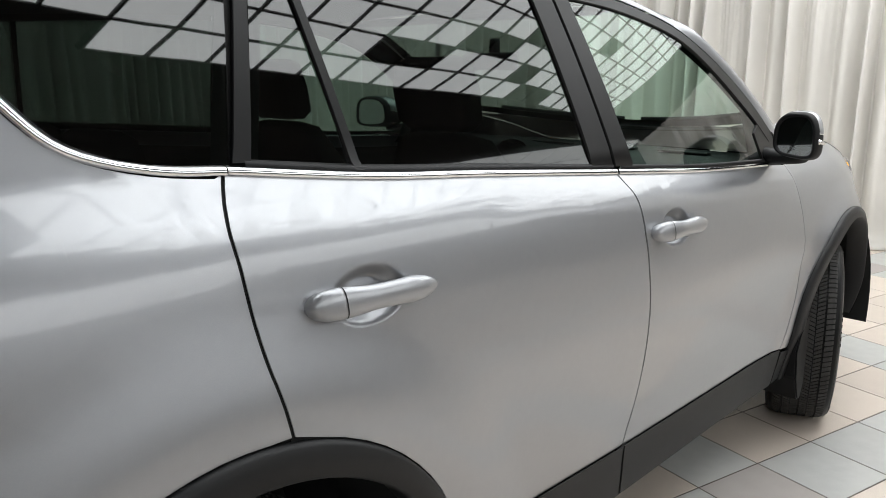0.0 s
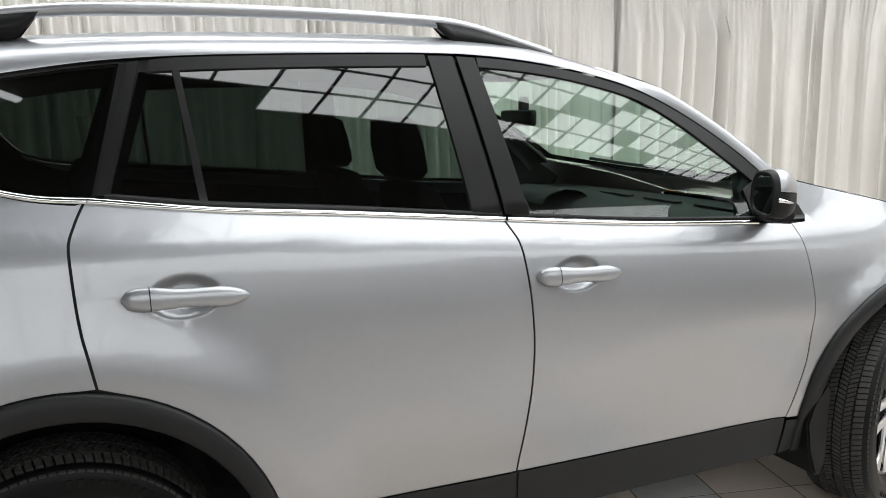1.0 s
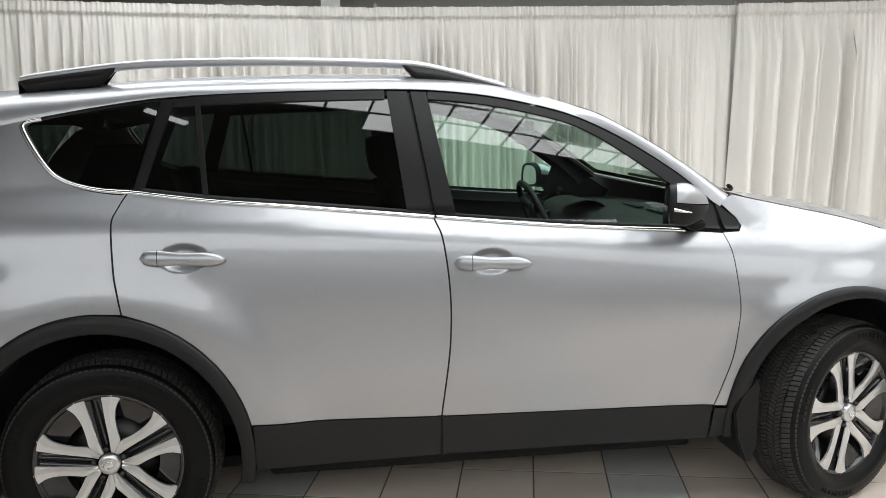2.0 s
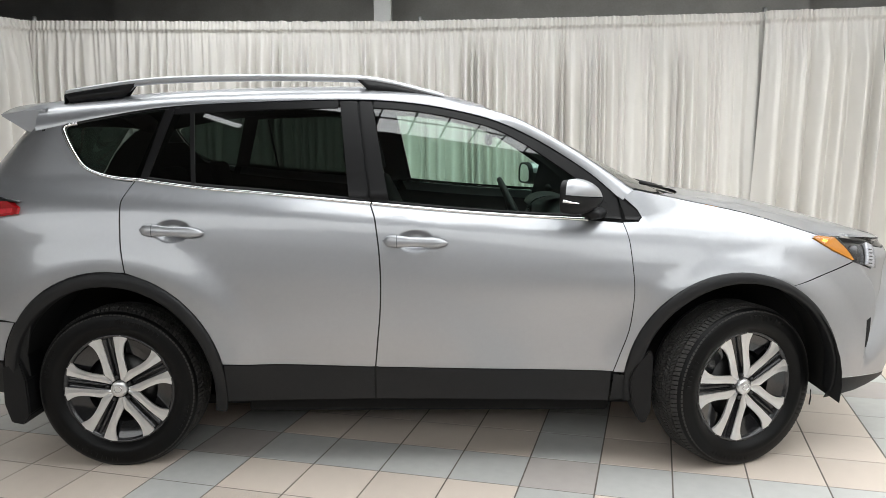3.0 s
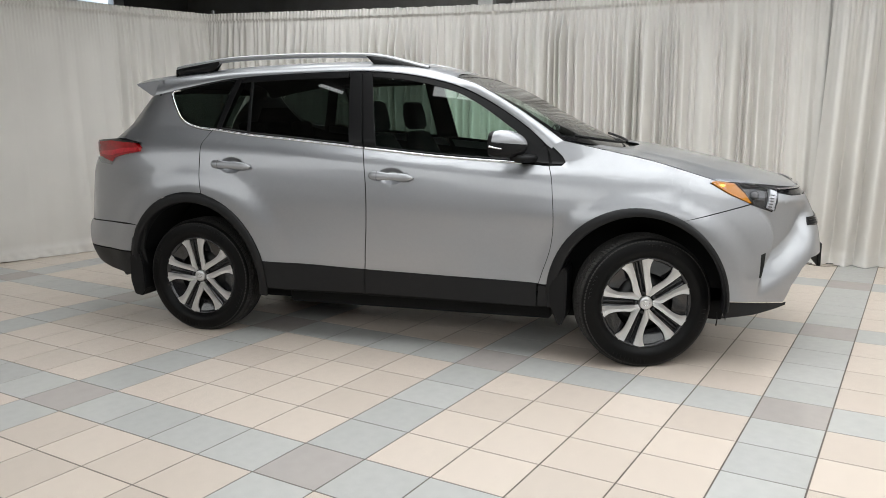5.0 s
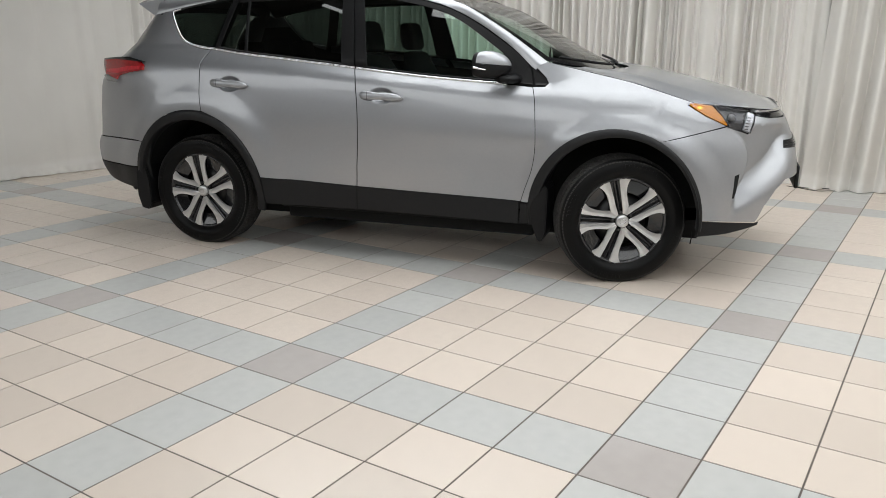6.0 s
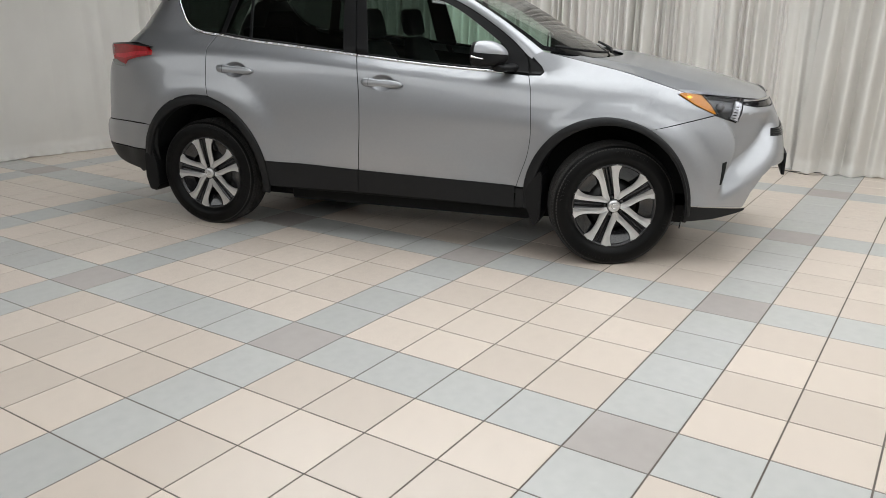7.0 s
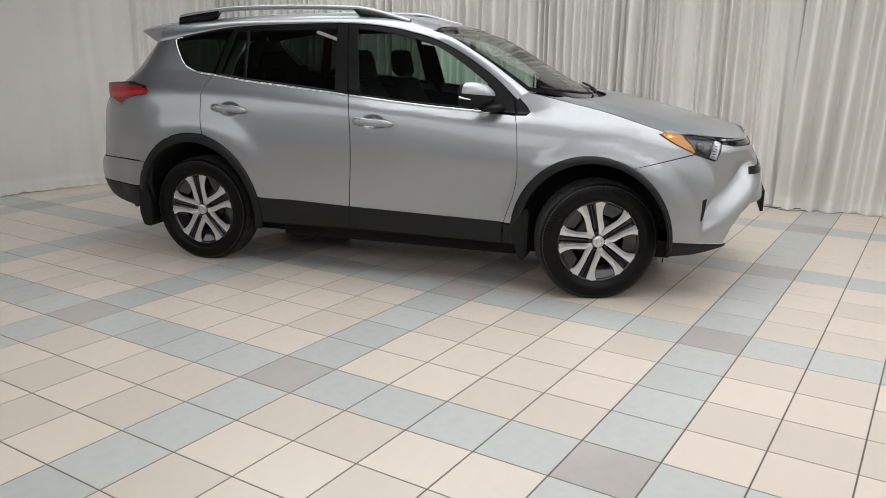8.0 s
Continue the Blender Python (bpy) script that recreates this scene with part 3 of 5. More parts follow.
for hand in (1, -1):
    def skin(f, k):
        a, b = pillar_low(f), pillar_edge(f)
        p = a.lerp(b, k) + Vector((0, -0.012, 0.012)) * math.sin(math.pi * k) * ramp(-0.05, 0.3, f)
        return (p.x, p.y * hand, p.z)
    strip("pillar_backing", [(x, z - 0.008) for x, z in stretch(WINTOP, 1.50, 2.12)], 0.03, BLACK, car, hand=hand, out=-0.010)
    part("pillar_lining", sheet(lambda f, k: Vector(skin(f, k)) - Vector((0.012, -0.028 * hand, 0.022)), steps(-0.06, 1.0, 16), steps(-0.08, 1.08, 6)), DASHBOARD, car, "dark grey inner pillar trim")
    part("front_pillar", sheet(skin, steps(-0.10, 1.02, 26), steps(0, 1, 8)), PAINT, car)


def screen(v, f):
    """The windscreen: v from -1 to 1 across, f from the top to the foot."""
    e = pillar_edge(f)
    mid = Vector((1.595 + 0.935 * f, 0, 1.568 - 0.448 * f))
    k = 1 - v * v
    return (e.x + (mid.x - e.x) * k, -e.y * v, e.z + (mid.z - e.z) * k)


def screen_at(v, f, out=0.0):
    p, pv, pf = Vector(screen(v, f)), Vector(screen(v + 1e-3, f)), Vector(screen(v, f + 1e-3))
    n = (pv - p).cross(pf - p).normalized()
    n = n if n.z > 0 else -n
    return p + n * out


wind = part("windscreen", sheet(lambda v, f: screen_at(v, f), steps(-1, 1, 30), steps(-0.015, 1.0, 20)), SCREEN, car, "green-tinted windscreen")
border = bmesh.new()
sheet(lambda v, f: screen_at(v, f, 0.0015), steps(-1, -0.93, 2), steps(0.06, 1.0, 20), border)
sheet(lambda v, f: screen_at(v, f, 0.0015), steps(0.93, 1, 2), steps(0.06, 1.0, 20), border)
sheet(lambda v, f: screen_at(v, f, 0.0015), steps(-0.96, 0.96, 30), steps(-0.01, 0.035, 3), border)
sheet(lambda v, f: screen_at(v, f, 0.0015), steps(-1, 1, 30), steps(0.93, 1.0, 3), border)
part("windscreen_border", border, GLOSS, wind)
cowl = sheet(lambda v, k: (Vector(screen(v, 1.0)) + Vector((0.075 * k, 0, -0.010 * k - 0.012))), steps(-0.98, 0.98, 30), steps(0, 1, 3))
part("cowl", cowl, BLACK, car, "black plastic wiper cowl")

for hand in (1, -1):
    def rail(x, a):
        f = (x + 0.27) / 1.68
        y = 0.585 - 0.012 * f
        foot = 1.595 + 0.043 * math.sin(math.pi * min(1, max(0, f))) ** 0.6
        lift = 0.052 * (0.62 + 0.38 * ramp(0.0, 0.26, f)) * (1 - ramp(0.78, 1.03, f)) + 0.006
        w, h = 0.021, 0.016
        return (x, -(y + w * math.cos(a)) * hand, foot + lift - 0.010 + h * math.sin(a))
    bm = sheet(rail, steps(-0.275, 1.415, 60), steps(0, 2 * math.pi, 12)[:-1] + [2 * math.pi])
    bmesh.ops.remove_doubles(bm, verts=bm.verts, dist=1e-5)
    roof_rail = part("roof_rail", bm, PAINT, car, "silver roof rail")
    for a, b in ((-0.278, -0.01), (1.10, 1.420)):
        def foot_of(x, k):
            g = (x - a) / (b - a)
            x += ((0.05 * g if a < 0 else -0.07 * (1 - g)) if k in (1, 2) else 0)
            p = rail(x, 0)
            f = (x + 0.27) / 1.68
            y, lo = 0.585 - 0.012 * f, 1.575 + 0.043 * math.sin(math.pi * min(1, max(0, f))) ** 0.6
            q = ((y + 0.026, lo), (y + 0.0215, p[2] - 0.004), (y - 0.0215, p[2] - 0.004), (y - 0.026, lo))[k]
            return (x, -q[0] * hand, q[1])
        bm = sheet(foot_of, steps(a, b, 10), range(4))
        bmesh.ops.holes_fill(bm, edges=bm.edges)
        part("rail_foot", bm, SATIN, roof_rail, "black rail foot")

def wing(v, k):
    dx, dz = -0.06 * (1 - v * v), 0.064 * (1 - abs(v) ** 3)
    prof = ((-0.335, 1.553 + dz), (-0.44, 1.546 + dz), (-0.535 + dx, 1.532 + dz), (-0.530 + dx, 1.523 + dz), (-0.487 + dx * 0.6, 1.497 + dz), (-0.43, 1.460 + dz * 0.5), (-0.362, 1.448 + dz * 0.5))
    return (prof[k][0], 0.668 * v, prof[k][1])


wing_bm = bmesh.new()
for a, b in ((0, 1), (1, 2), (2, 3), (3, 4), (4, 5), (5, 6)):
    sheet(wing, steps(-1, 1, 30), (a, b), wing_bm)
bmesh.ops.remove_doubles(wing_bm, verts=wing_bm.verts, dist=1e-5)
for v in (-1, 1):
    wing_bm.faces.new([wing_bm.verts.new(wing(v, k)) for k in range(7)])
part("rear_spoiler", wing_bm, PAINT, car, "silver roof spoiler")
for hand in (1, -1):
    panel("rear_window", [(AFT - 0.705, 1.165), (AFT - 1.0, 1.165), (AFT - 1.0, 1.52), (AFT - 0.705, 1.49)], PRIVACY, car, hand=hand, wrap=False, gap=0, lip=0, label="dark tinted rear window")


# bonnet
def bonnet_at(u, v):
    start = Vector(screen(max(-1, min(1, v)), 1.0)).x + (0.055 if abs(v) < 0.97 else 0.03)
    end = 3.478 - 0.445 * abs(v) ** 5.2
    x = start + (end - start) * u
    z = at_x(SEAM_HOOD, x) if x < 3.03 else 0.982 - (x - 3.03) * 0.16
    ye = side(s_of(min(x, 3.03), z), z)[1] if x < 3.03 else side(s_of(3.03, 0.982), 0.982)[1]
    top = spline((2.4, 2.7, 3.0, 3.25, 3.42, 3.50), (1.145, 1.125, 1.072, 1.004, 0.952, 0.912), x)
    k = 1 - abs(v) ** 2.4
    crease = 0.010 * math.exp(-((abs(v) - 0.74) / 0.05) ** 2) * (1 - u)
    return Vector((x, -ye * v, z + (top - z) * k + crease + 0.002))


part("bonnet", sheet(bonnet_at, steps(0, 1, 36), steps(-1, 1, 48)), PAINT, car)

def lamp_skin(s, z):
    """The tail lamp's own skin, which stands out behind the leaning tailgate."""
    if s >= AFT:
        return side(s, z)
    a = (AFT - s) * math.pi / 2
    x = AFT + (spline(REAR_Z, REAR_X, 1.04 + 0.22 * (z - 1.04)) - AFT) * math.sin(a)
    return x, -half(x, min(z, 1.10)) * max(0.0, math.cos(a)) ** 0.30, z


# nose: bumper, lamps, grilles
def nose(s, z):
    """The skin of the front bumper, with the hollow beside the lamp and the blade below it."""
    x, y, z = side(s, z)
    line = 0.544 + (s - 3.162) * 0.706
    crease = spline((0.36, 0.46, 0.55, 0.62, 0.70, 0.77, 0.845), (3.146, 3.156, 3.176, 3.203, 3.222, 3.212, 3.160), z)
    past = ramp(crease - 0.006, crease + 0.036, s) * (1 - ramp(3.46, 3.62, s))
    below = (line - z) * 0.82
    facet = min(1.0, max(0.0, (0.862 - z) / max(0.06, 0.862 - line))) ** 0.85 * (1 - ramp(-0.006, 0.14, below))
    return x - 0.052 * past * facet, y + 0.038 * past * facet, z


def mouth(s, z):
    """The back of the lower air intake, set deep behind the bumper."""
    x, y, z = side(s, z)
    return x - 0.16 * ramp(3.29, 3.40, s), y, z


for hand in (1, -1):
    flank = {"hand": hand, "wrap": False}
    a_f1 = math.degrees(math.atan2((0.780 - 0.362) / 0.49, (2.872 - 2.645) / 0.474))
    edge = [(s_of(x, z), z) for x, z in arch_stretch("front", a_f1, 2, 14)]
    skin = edge + [(3.034, 0.368), (3.313, 0.351), (3.335, 0.438), (3.395, 0.525), (3.47, 0.575), (3.75, 0.585), (3.75, 0.893), (3.42, 0.900), (3.328, 0.916), (3.256, 0.822), (3.139, 0.864), (3.053, 0.843), (2.938, 0.812)]
    bumper = panel("front_bumper", skin, PAINT, car, surf=nose, step=0.02, gap=0.0022, fine=[((3.13, 3.30), (0.40, 0.84)), ((3.30, 3.50), (0.56, 0.80))], **flank)
    panel("bumper_skirt", [(3.03, 0.364), (3.32, 0.346), (3.345, 0.350), (3.350, 0.328), (3.30, 0.312), (3.18, 0.280), (3.03, 0.262)], CLADDING, car, out=-0.006, label="dark grey plastic lower lip", **flank)
    grille = panel("lower_grille", [(3.325, 0.36), (3.345, 0.44), (3.40, 0.522), (3.47, 0.570), (3.75, 0.580), (3.75, 0.37)], BLACK, car, surf=mouth, out=-0.02, lip=0, label="black lower grille", **flank)
    for k in range(3):
        z = 0.41 + 0.05 * k
        strip("grille_bar", [(3.355 + 0.03 * k + u * (0.385 - 0.03 * k), z) for u in steps(0, 1, 8)], 0.012, GLOSS, grille, hand=hand, out=0.0, surf=mouth, wrap=False)
    slot = panel("middle_grille", [(3.520, 0.735), (3.540, 0.775), (3.75, 0.790), (3.75, 0.728)], BLACK, car, surf=nose, out=0.003, gap=0, lip=0.004, step=0.025, label="narrow black mesh grille", **flank)
    for k in range(4):
        z = 0.738 + 0.011 * k
        strip("grille_bar", [(3.530 + 0.006 * k + u * (0.217 - 0.006 * k), z) for u in steps(0, 1, 8)], 0.005, GLOSS, slot, hand=hand, out=0.006, surf=nose, wrap=False)
    panel("fog_slot", [(3.152, 0.49), (3.163, 0.49), (3.177, 0.62), (3.156, 0.61)], DARK, bumper, surf=nose, out=0.002, gap=0, lip=0.004, label="black slot", **flank)
    # headlamp
    outline = curve([(2.977, 0.983), (3.003, 0.990), (3.10, 0.982), (3.177, 0.974), (3.30, 0.956)], 4) + [(3.38, 0.946), (3.447, 0.939), (3.40, 0.926), (3.318, 0.925), (3.252, 0.826)] + curve([(3.252, 0.826), (3.20, 0.848), (3.144, 0.866), (3.049, 0.920), (2.977, 0.980)], 4)[1:-1]
    lamp = panel("headlamp", outline, LENS, car, out=0.010, gap=0.001, lip=0.012, step=0.015, label="clear headlamp with amber side marker", **flank)
    panel("lamp_bowl", outline, GLOSS, lamp, out=-0.020, gap=0.003, lip=0.0, step=0.02, **flank)
    panel("side_marker", [(2.985, 0.982), (3.01, 0.985), (3.095, 0.972), (3.128, 0.920), (3.146, 0.872), (3.135, 0.873), (3.049, 0.924), (2.985, 0.976)], AMBER, lamp, out=0.002, gap=0.002, lip=0.012, step=0.015, label="amber side marker", **flank)
    # yellow spot drawn as an emissive patch; no bulb is modelled
    panel("marker_glint", [(3.012, 0.962), (3.030, 0.968), (3.045, 0.960), (3.030, 0.952)], GLOW, lamp, out=0.006, gap=0, lip=0.002, label="emissive yellow spot in the side marker", **flank)
    panel("lamp_rim", [(3.106, 0.974), (3.109, 0.974), (3.156, 0.870), (3.153, 0.868)], STEEL, lamp, out=0.004, gap=0, lip=0.02, **flank)
    panel("running_light", [(3.226, 0.848), (3.252, 0.834), (3.318, 0.922), (3.288, 0.936)], CLEAR, lamp, out=0.003, gap=0, lip=0.02, step=0.015, label="white running light bar", **flank)
    bm = bmesh.new()
    bmesh.ops.create_uvsphere(bm, u_segments=16, v_segments=10, radius=0.028, matrix=Matrix.Translation(Vector(side(3.185, 0.905)) * 1.0 + Vector((-0.012, 0.020, 0))))
    for v in bm.verts:
        v.co.y *= hand
    part("projector", bm, SMOKE, lamp)
    for k in range(5):
        z = 0.852 + 0.014 * k
        strip("lamp_fin", [(3.222 + 0.0105 * k, z), (3.244 + 0.0105 * k, z - 0.004)], 0.005, GLOSS, lamp, hand=hand, out=0.007, wrap=False)
    panel("upper_grille", [(3.335, 0.922), (3.42, 0.905), (3.75, 0.898), (3.75, 0.936), (3.42, 0.936)], GLOSS, car, out=-0.004, gap=0.002, lip=0.01, label="gloss black upper grille", **flank)
    strip("grille_chrome", [(3.34 + 0.405 * u, 0.938 - 0.004 * u) for u in steps(0, 1, 10)], 0.010, CHROME, car, hand=hand, out=0.006, wrap=False, label="chrome grille strip")
    # tail lamp
    tail = [(-0.357, 1.139), (-0.359, 1.115), (-0.477, 1.098), (-0.582, 1.074), (-0.611, 1.033), (-0.72, 1.040), (-0.80, 1.115), (-0.82, 1.168), (-0.606, 1.180), (-0.398, 1.168)]
    rear_lamp = panel("tail_lamp", tail, RED, car, surf=lamp_skin, out=0.010, gap=0, lip=0.07, step=0.03, label="red tail lamp", **flank)
    panel("lamp_strip", [(-0.375, 1.140), (-0.380, 1.122), (-0.48, 1.108), (-0.60, 1.086), (-0.72, 1.090), (-0.74, 1.112), (-0.60, 1.120), (-0.48, 1.136)], PINK, rear_lamp, surf=lamp_skin, out=0.013, gap=0, lip=0.006, step=0.03, label="brighter red light bar", **flank)
    panel("lamp_cap", [(-0.36, 1.166), (-0.561, 1.176), (-0.82, 1.166), (-0.81, 1.180), (-0.55, 1.194)], GLOSS, rear_lamp, surf=lamp_skin, out=0.008, gap=0, lip=0.09, label="black lamp top", **flank)
    panel("reversing_lens", [(-0.606, 1.030), (-0.72, 1.037), (-0.79, 1.070), (-0.72, 1.076), (-0.66, 1.062), (-0.600, 1.050)], FROST, rear_lamp, surf=lamp_skin, out=0.014, gap=0, lip=0.03, step=0.02, label="clear lens corner", **flank)
    # mirror: a rounded wedge that narrows forward, silver above and black below
    def housing(f, a, grow=0.0):
        c, d = math.cos(a), math.sin(a)
        sg = lambda v, p: (abs(v) ** p) * (1 if v > 0 else -1)
        k = max(0.02, 1 - max(0.0, f) ** 2.6) ** 0.55 * (0.86 + 0.14 * ramp(-0.05, 0.42, f))
        low = 0.80 if d < 0 else 1.0
        y = 0.962 + (0.084 * (1 - 0.10 * d) * sg(c, 0.62) + grow * sg(c, 1)) * k - 0.030 * f * f
        z = 1.170 + (0.084 * sg(d, 0.66) * (1 + 0.10 * c) + grow * sg(d, 1)) * k * low - 0.006 * f
        return (1.905 + 0.145 * f - 0.40 * (y - 0.962), -y * hand, z)
    turnabout = steps(0, 2 * math.pi, 36)[:-1]
    def cut(f0, f1, keep, level):
        bm = sheet(lambda a, f: housing(f, a), turnabout, steps(f0, f1, 14), loop=True)
        if f1 == 1:
            bmesh.ops.holes_fill(bm, edges=[e for e in bm.edges if e.is_boundary and all(v.co.x > 1.99 for v in e.verts)])
        if keep:
            bmesh.ops.bisect_plane(bm, geom=bm.verts[:] + bm.edges[:] + bm.faces[:], plane_co=(1.90, 0, level), plane_no=(0.10, 0, 1), clear_inner=keep > 0, clear_outer=keep < 0)
        return bm
    mirror = part("wing_mirror", cut(0.10, 1, 1, 1.188), PAINT, car, "silver door mirror with black base")
    part("mirror_base", cut(0.0, 1, -1, 1.185), BLACK, mirror)
    part("mirror_rim", sheet(lambda a, k: housing((0.16, 0.0, -0.015, 0.0, 0.06)[k], a, (0.0, 0.0, -0.004, -0.012, -0.014)[k]), turnabout, range(5), loop=True), BLACK, mirror)
    glass = bmesh.new()
    glass.faces.new([glass.verts.new(housing(0.025, a, -0.011)) for a in turnabout])
    part("mirror_pane", glass, MIRROR, mirror, "mirror pane", smooth=False)
    part("mirror_arm", tube([(2.005, -0.955 * hand, 1.105), (2.030, -0.90 * hand, 1.096), (2.055, -0.84 * hand, 1.094), (2.065, -0.80 * hand, 1.094)], [0.034, 0.036, 0.04, 0.045], 12, flat=0.62), BLACK, mirror)
    signal = [Vector(housing(f, a)) + Vector((0, -0.002 * hand, 0)) for f, a in ((0.08, -0.02), (0.18, -0.03), (0.30, -0.05), (0.42, -0.07), (0.52, -0.10))]
    part("turn_signal", tube([tuple(p) for p in curve(signal, 4)], [0.011 - 0.0005 * i for i in range(17)], 10, flat=0.75), CHROME, mirror, "clear and chrome indicator strip")
    # mudflaps
    for outline in ([(2.275, 0.53), (2.290, 0.50), (2.285, 0.26), (2.262, 0.205), (2.238, 0.212), (2.205, 0.30), (2.190, 0.40), (2.215, 0.46)], [(-0.475, 0.46), (-0.40, 0.50), (-0.375, 0.40), (-0.370, 0.25), (-0.40, 0.205), (-0.455, 0.215), (-0.480, 0.30)]):
        bm = bmesh.new()
        face = bm.faces.new([bm.verts.new((x, -0.935 * hand, z)) for x, z in outline])
        more = bmesh.ops.extrude_face_region(bm, geom=[face])["geom"]
        bmesh.ops.translate(bm, verts=[v for v in more if isinstance(v, bmesh.types.BMVert)], vec=(0, 0.20 * hand, 0))
        bmesh.ops.bevel(bm, geom=bm.edges[:], offset=0.006, segments=2, affect="EDGES")
        part("mudflap", bm, BLACK, car, "black mudflap", smooth=False)

# underbody and cabin shell
part("underbody", boxes(((-0.80, -0.72, 0.36), (-0.44, 0.72, 0.50)), ((-0.40, -0.56, 0.165), (2.30, 0.56, 0.36)), ((0.50, -0.66, 0.165), (2.16, 0.66, 0.36)), ((0.46, -0.70, 0.24), (2.20, 0.70, 0.36)), ((0.46, -0.82, 0.30), (2.20, 0.82, 0.36)), ((2.30, -0.56, 0.29), (3.10, 0.56, 0.40)), bevel=0.02), DARK, car)
part("engine_bay", boxes(((2.35, -0.55, 0.36), (3.35, 0.55, 0.86)), bevel=0.03), DARK, car)
for hand in (1, -1):
    inner = [(x, z - 0.02) for x, z in stretch(BELT, 0.102, 2.16)] + [(2.16, 0.36), (0.46, 0.36), (0.42, 0.62), (0.28, 0.80), (0.12, 0.86)]
    panel("door_lining", inner, DASHBOARD, car, hand=hand, out=-0.05, lip=0, gap=0)
    rear_in = [(-0.70, 1.02), (-0.70, 0.62), (-0.42, 0.62), (-0.36, 0.72), (-0.2, 0.84), (0.1, 0.86), (0.1, 1.22), (-0.10, 1.28), (-0.20, 1.40), (-0.42, 1.40)]
    panel("side_lining", rear_in, DASHBOARD, car, hand=hand, out=-0.03, lip=0, gap=0)
part("headlining", sheet(lambda x, v: roof(x, v) + Vector((0, 0, -0.035)), steps(-0.34, 1.50, 24), steps(0.14, 1.86, 24)), LINING, car)


def hull(name, rings, mat, parent, label="", n=16, p=0.55):
    """A soft upholstered shape: rings of (x, y, z, half depth, half width), each a rounded box, stacked along z."""
    def fn(k, a):
        x, y, z, d, w = rings[k]
        c, s = math.cos(a), math.sin(a)
        return (x + d * (abs(c) ** p) * (1 if c > 0 else -1), y + w * (abs(s) ** p) * (1 if s > 0 else -1), z)
    bm = sheet(fn, range(len(rings)), steps(0, 2 * math.pi, n * 2)[:-1] + [2 * math.pi])
    bmesh.ops.remove_doubles(bm, verts=bm.verts, dist=1e-5)
    bmesh.ops.holes_fill(bm, edges=bm.edges)
    return part(name, bm, mat, parent, label)


for y in (-0.37, 0.37):
    cushion = hull("front_seat", [(1.42, y, 0.42, 0.22, 0.22), (1.43, y, 0.52, 0.27, 0.25), (1.45, y, 0.60, 0.27, 0.25), (1.45, y, 0.63, 0.22, 0.20)], SEATCLOTH, car, "black cloth front seat")
    hull("backrest", [(1.20, y, 0.56, 0.08, 0.20), (1.17, y, 0.70, 0.09, 0.24), (1.12, y, 0.90, 0.085, 0.245), (1.06, y, 1.08, 0.075, 0.22), (1.02, y, 1.20, 0.055, 0.15), (1.015, y, 1.215, 0.02, 0.10)], SEATCLOTH, cushion)
    hull("headrest", [(1.01, y, 1.225, 0.035, 0.10), (1.005, y, 1.25, 0.055, 0.13), (0.99, y, 1.33, 0.055, 0.135), (0.98, y, 1.40, 0.045, 0.12), (0.98, y, 1.415, 0.02, 0.09)], SEATCLOTH, cushion)
bench = hull("rear_seat", [(0.50, 0, 0.42, 0.22, 0.60), (0.50, 0, 0.55, 0.25, 0.62), (0.50, 0, 0.62, 0.20, 0.58)], SEATCLOTH, car, "black cloth rear bench")
hull("backrest", [(0.27, 0, 0.56, 0.07, 0.58), (0.22, 0, 0.85, 0.075, 0.60), (0.15, 0, 1.08, 0.06, 0.58), (0.13, 0, 1.12, 0.03, 0.55)], SEATCLOTH, bench)
for y in (-0.36, 0.0, 0.36):
    hull("headrest", [(0.13, y, 1.13, 0.03, 0.09), (0.12, y, 1.17, 0.045, 0.12), (0.10, y, 1.27, 0.04, 0.12), (0.10, y, 1.285, 0.02, 0.09)], SEATCLOTH, bench)
dash = sheet(lambda y, k: (((1.93, 0.70), (1.90, 0.86), (1.92, 0.96), (1.98, 1.02), (2.10, 1.055), (2.35, 1.06), (2.50, 1.04))[k][0] + 0.03 * math.cos(3 * y), y, ((1.93, 0.70), (1.90, 0.86), (1.92, 0.96), (1.98, 1.02), (2.10, 1.055), (2.35, 1.06), (2.50, 1.04))[k][1] + 0.02 * math.exp(-((y - 0.37) / 0.16) ** 2) * (k in (3, 4))), steps(-0.76, 0.76, 24), range(7))
dashboard = part("dashboard", dash, DASHBOARD, car, "black dashboard")
part("centre_screen", boxes(((1.885, -0.13, 0.86), (1.91, 0.13, 0.99)), bevel=0.008), GLOSS, dashboard)
part("instrument_hood", sheet(lambda y, a: (1.99 + 0.12 * math.cos(a), y, 1.03 + 0.06 * math.sin(a)), steps(0.20, 0.54, 8), steps(0, math.pi, 8)), DASHBOARD, dashboard)
for y in (-0.62, -0.10, 0.12, 0.64):
    vent = part("air_vent", boxes(((1.905, y - 0.055, 0.945), (1.925, y + 0.055, 1.005)), bevel=0.006), GLOSS, dashboard, "gloss black air vent")
    for k in range(3):
        part("vent_slat", boxes(((1.899, y - 0.047, 0.956 + 0.016 * k), (1.907, y + 0.047, 0.960 + 0.016 * k))), BLACK, vent, smooth=False)
for y in (-0.45, -0.15, 0.15):
    part("demister_slot", boxes(((2.20, y - 0.10, 1.060), (2.235, y + 0.10, 1.068)), bevel=0.003), BLACK, dashboard)
wheel_bm = bmesh.new()
turn = Matrix.Translation((1.79, 0.37, 1.00)) @ Matrix.Rotation(radians(-24), 4, "Y") @ Matrix.Rotation(radians(90), 4, "Y")
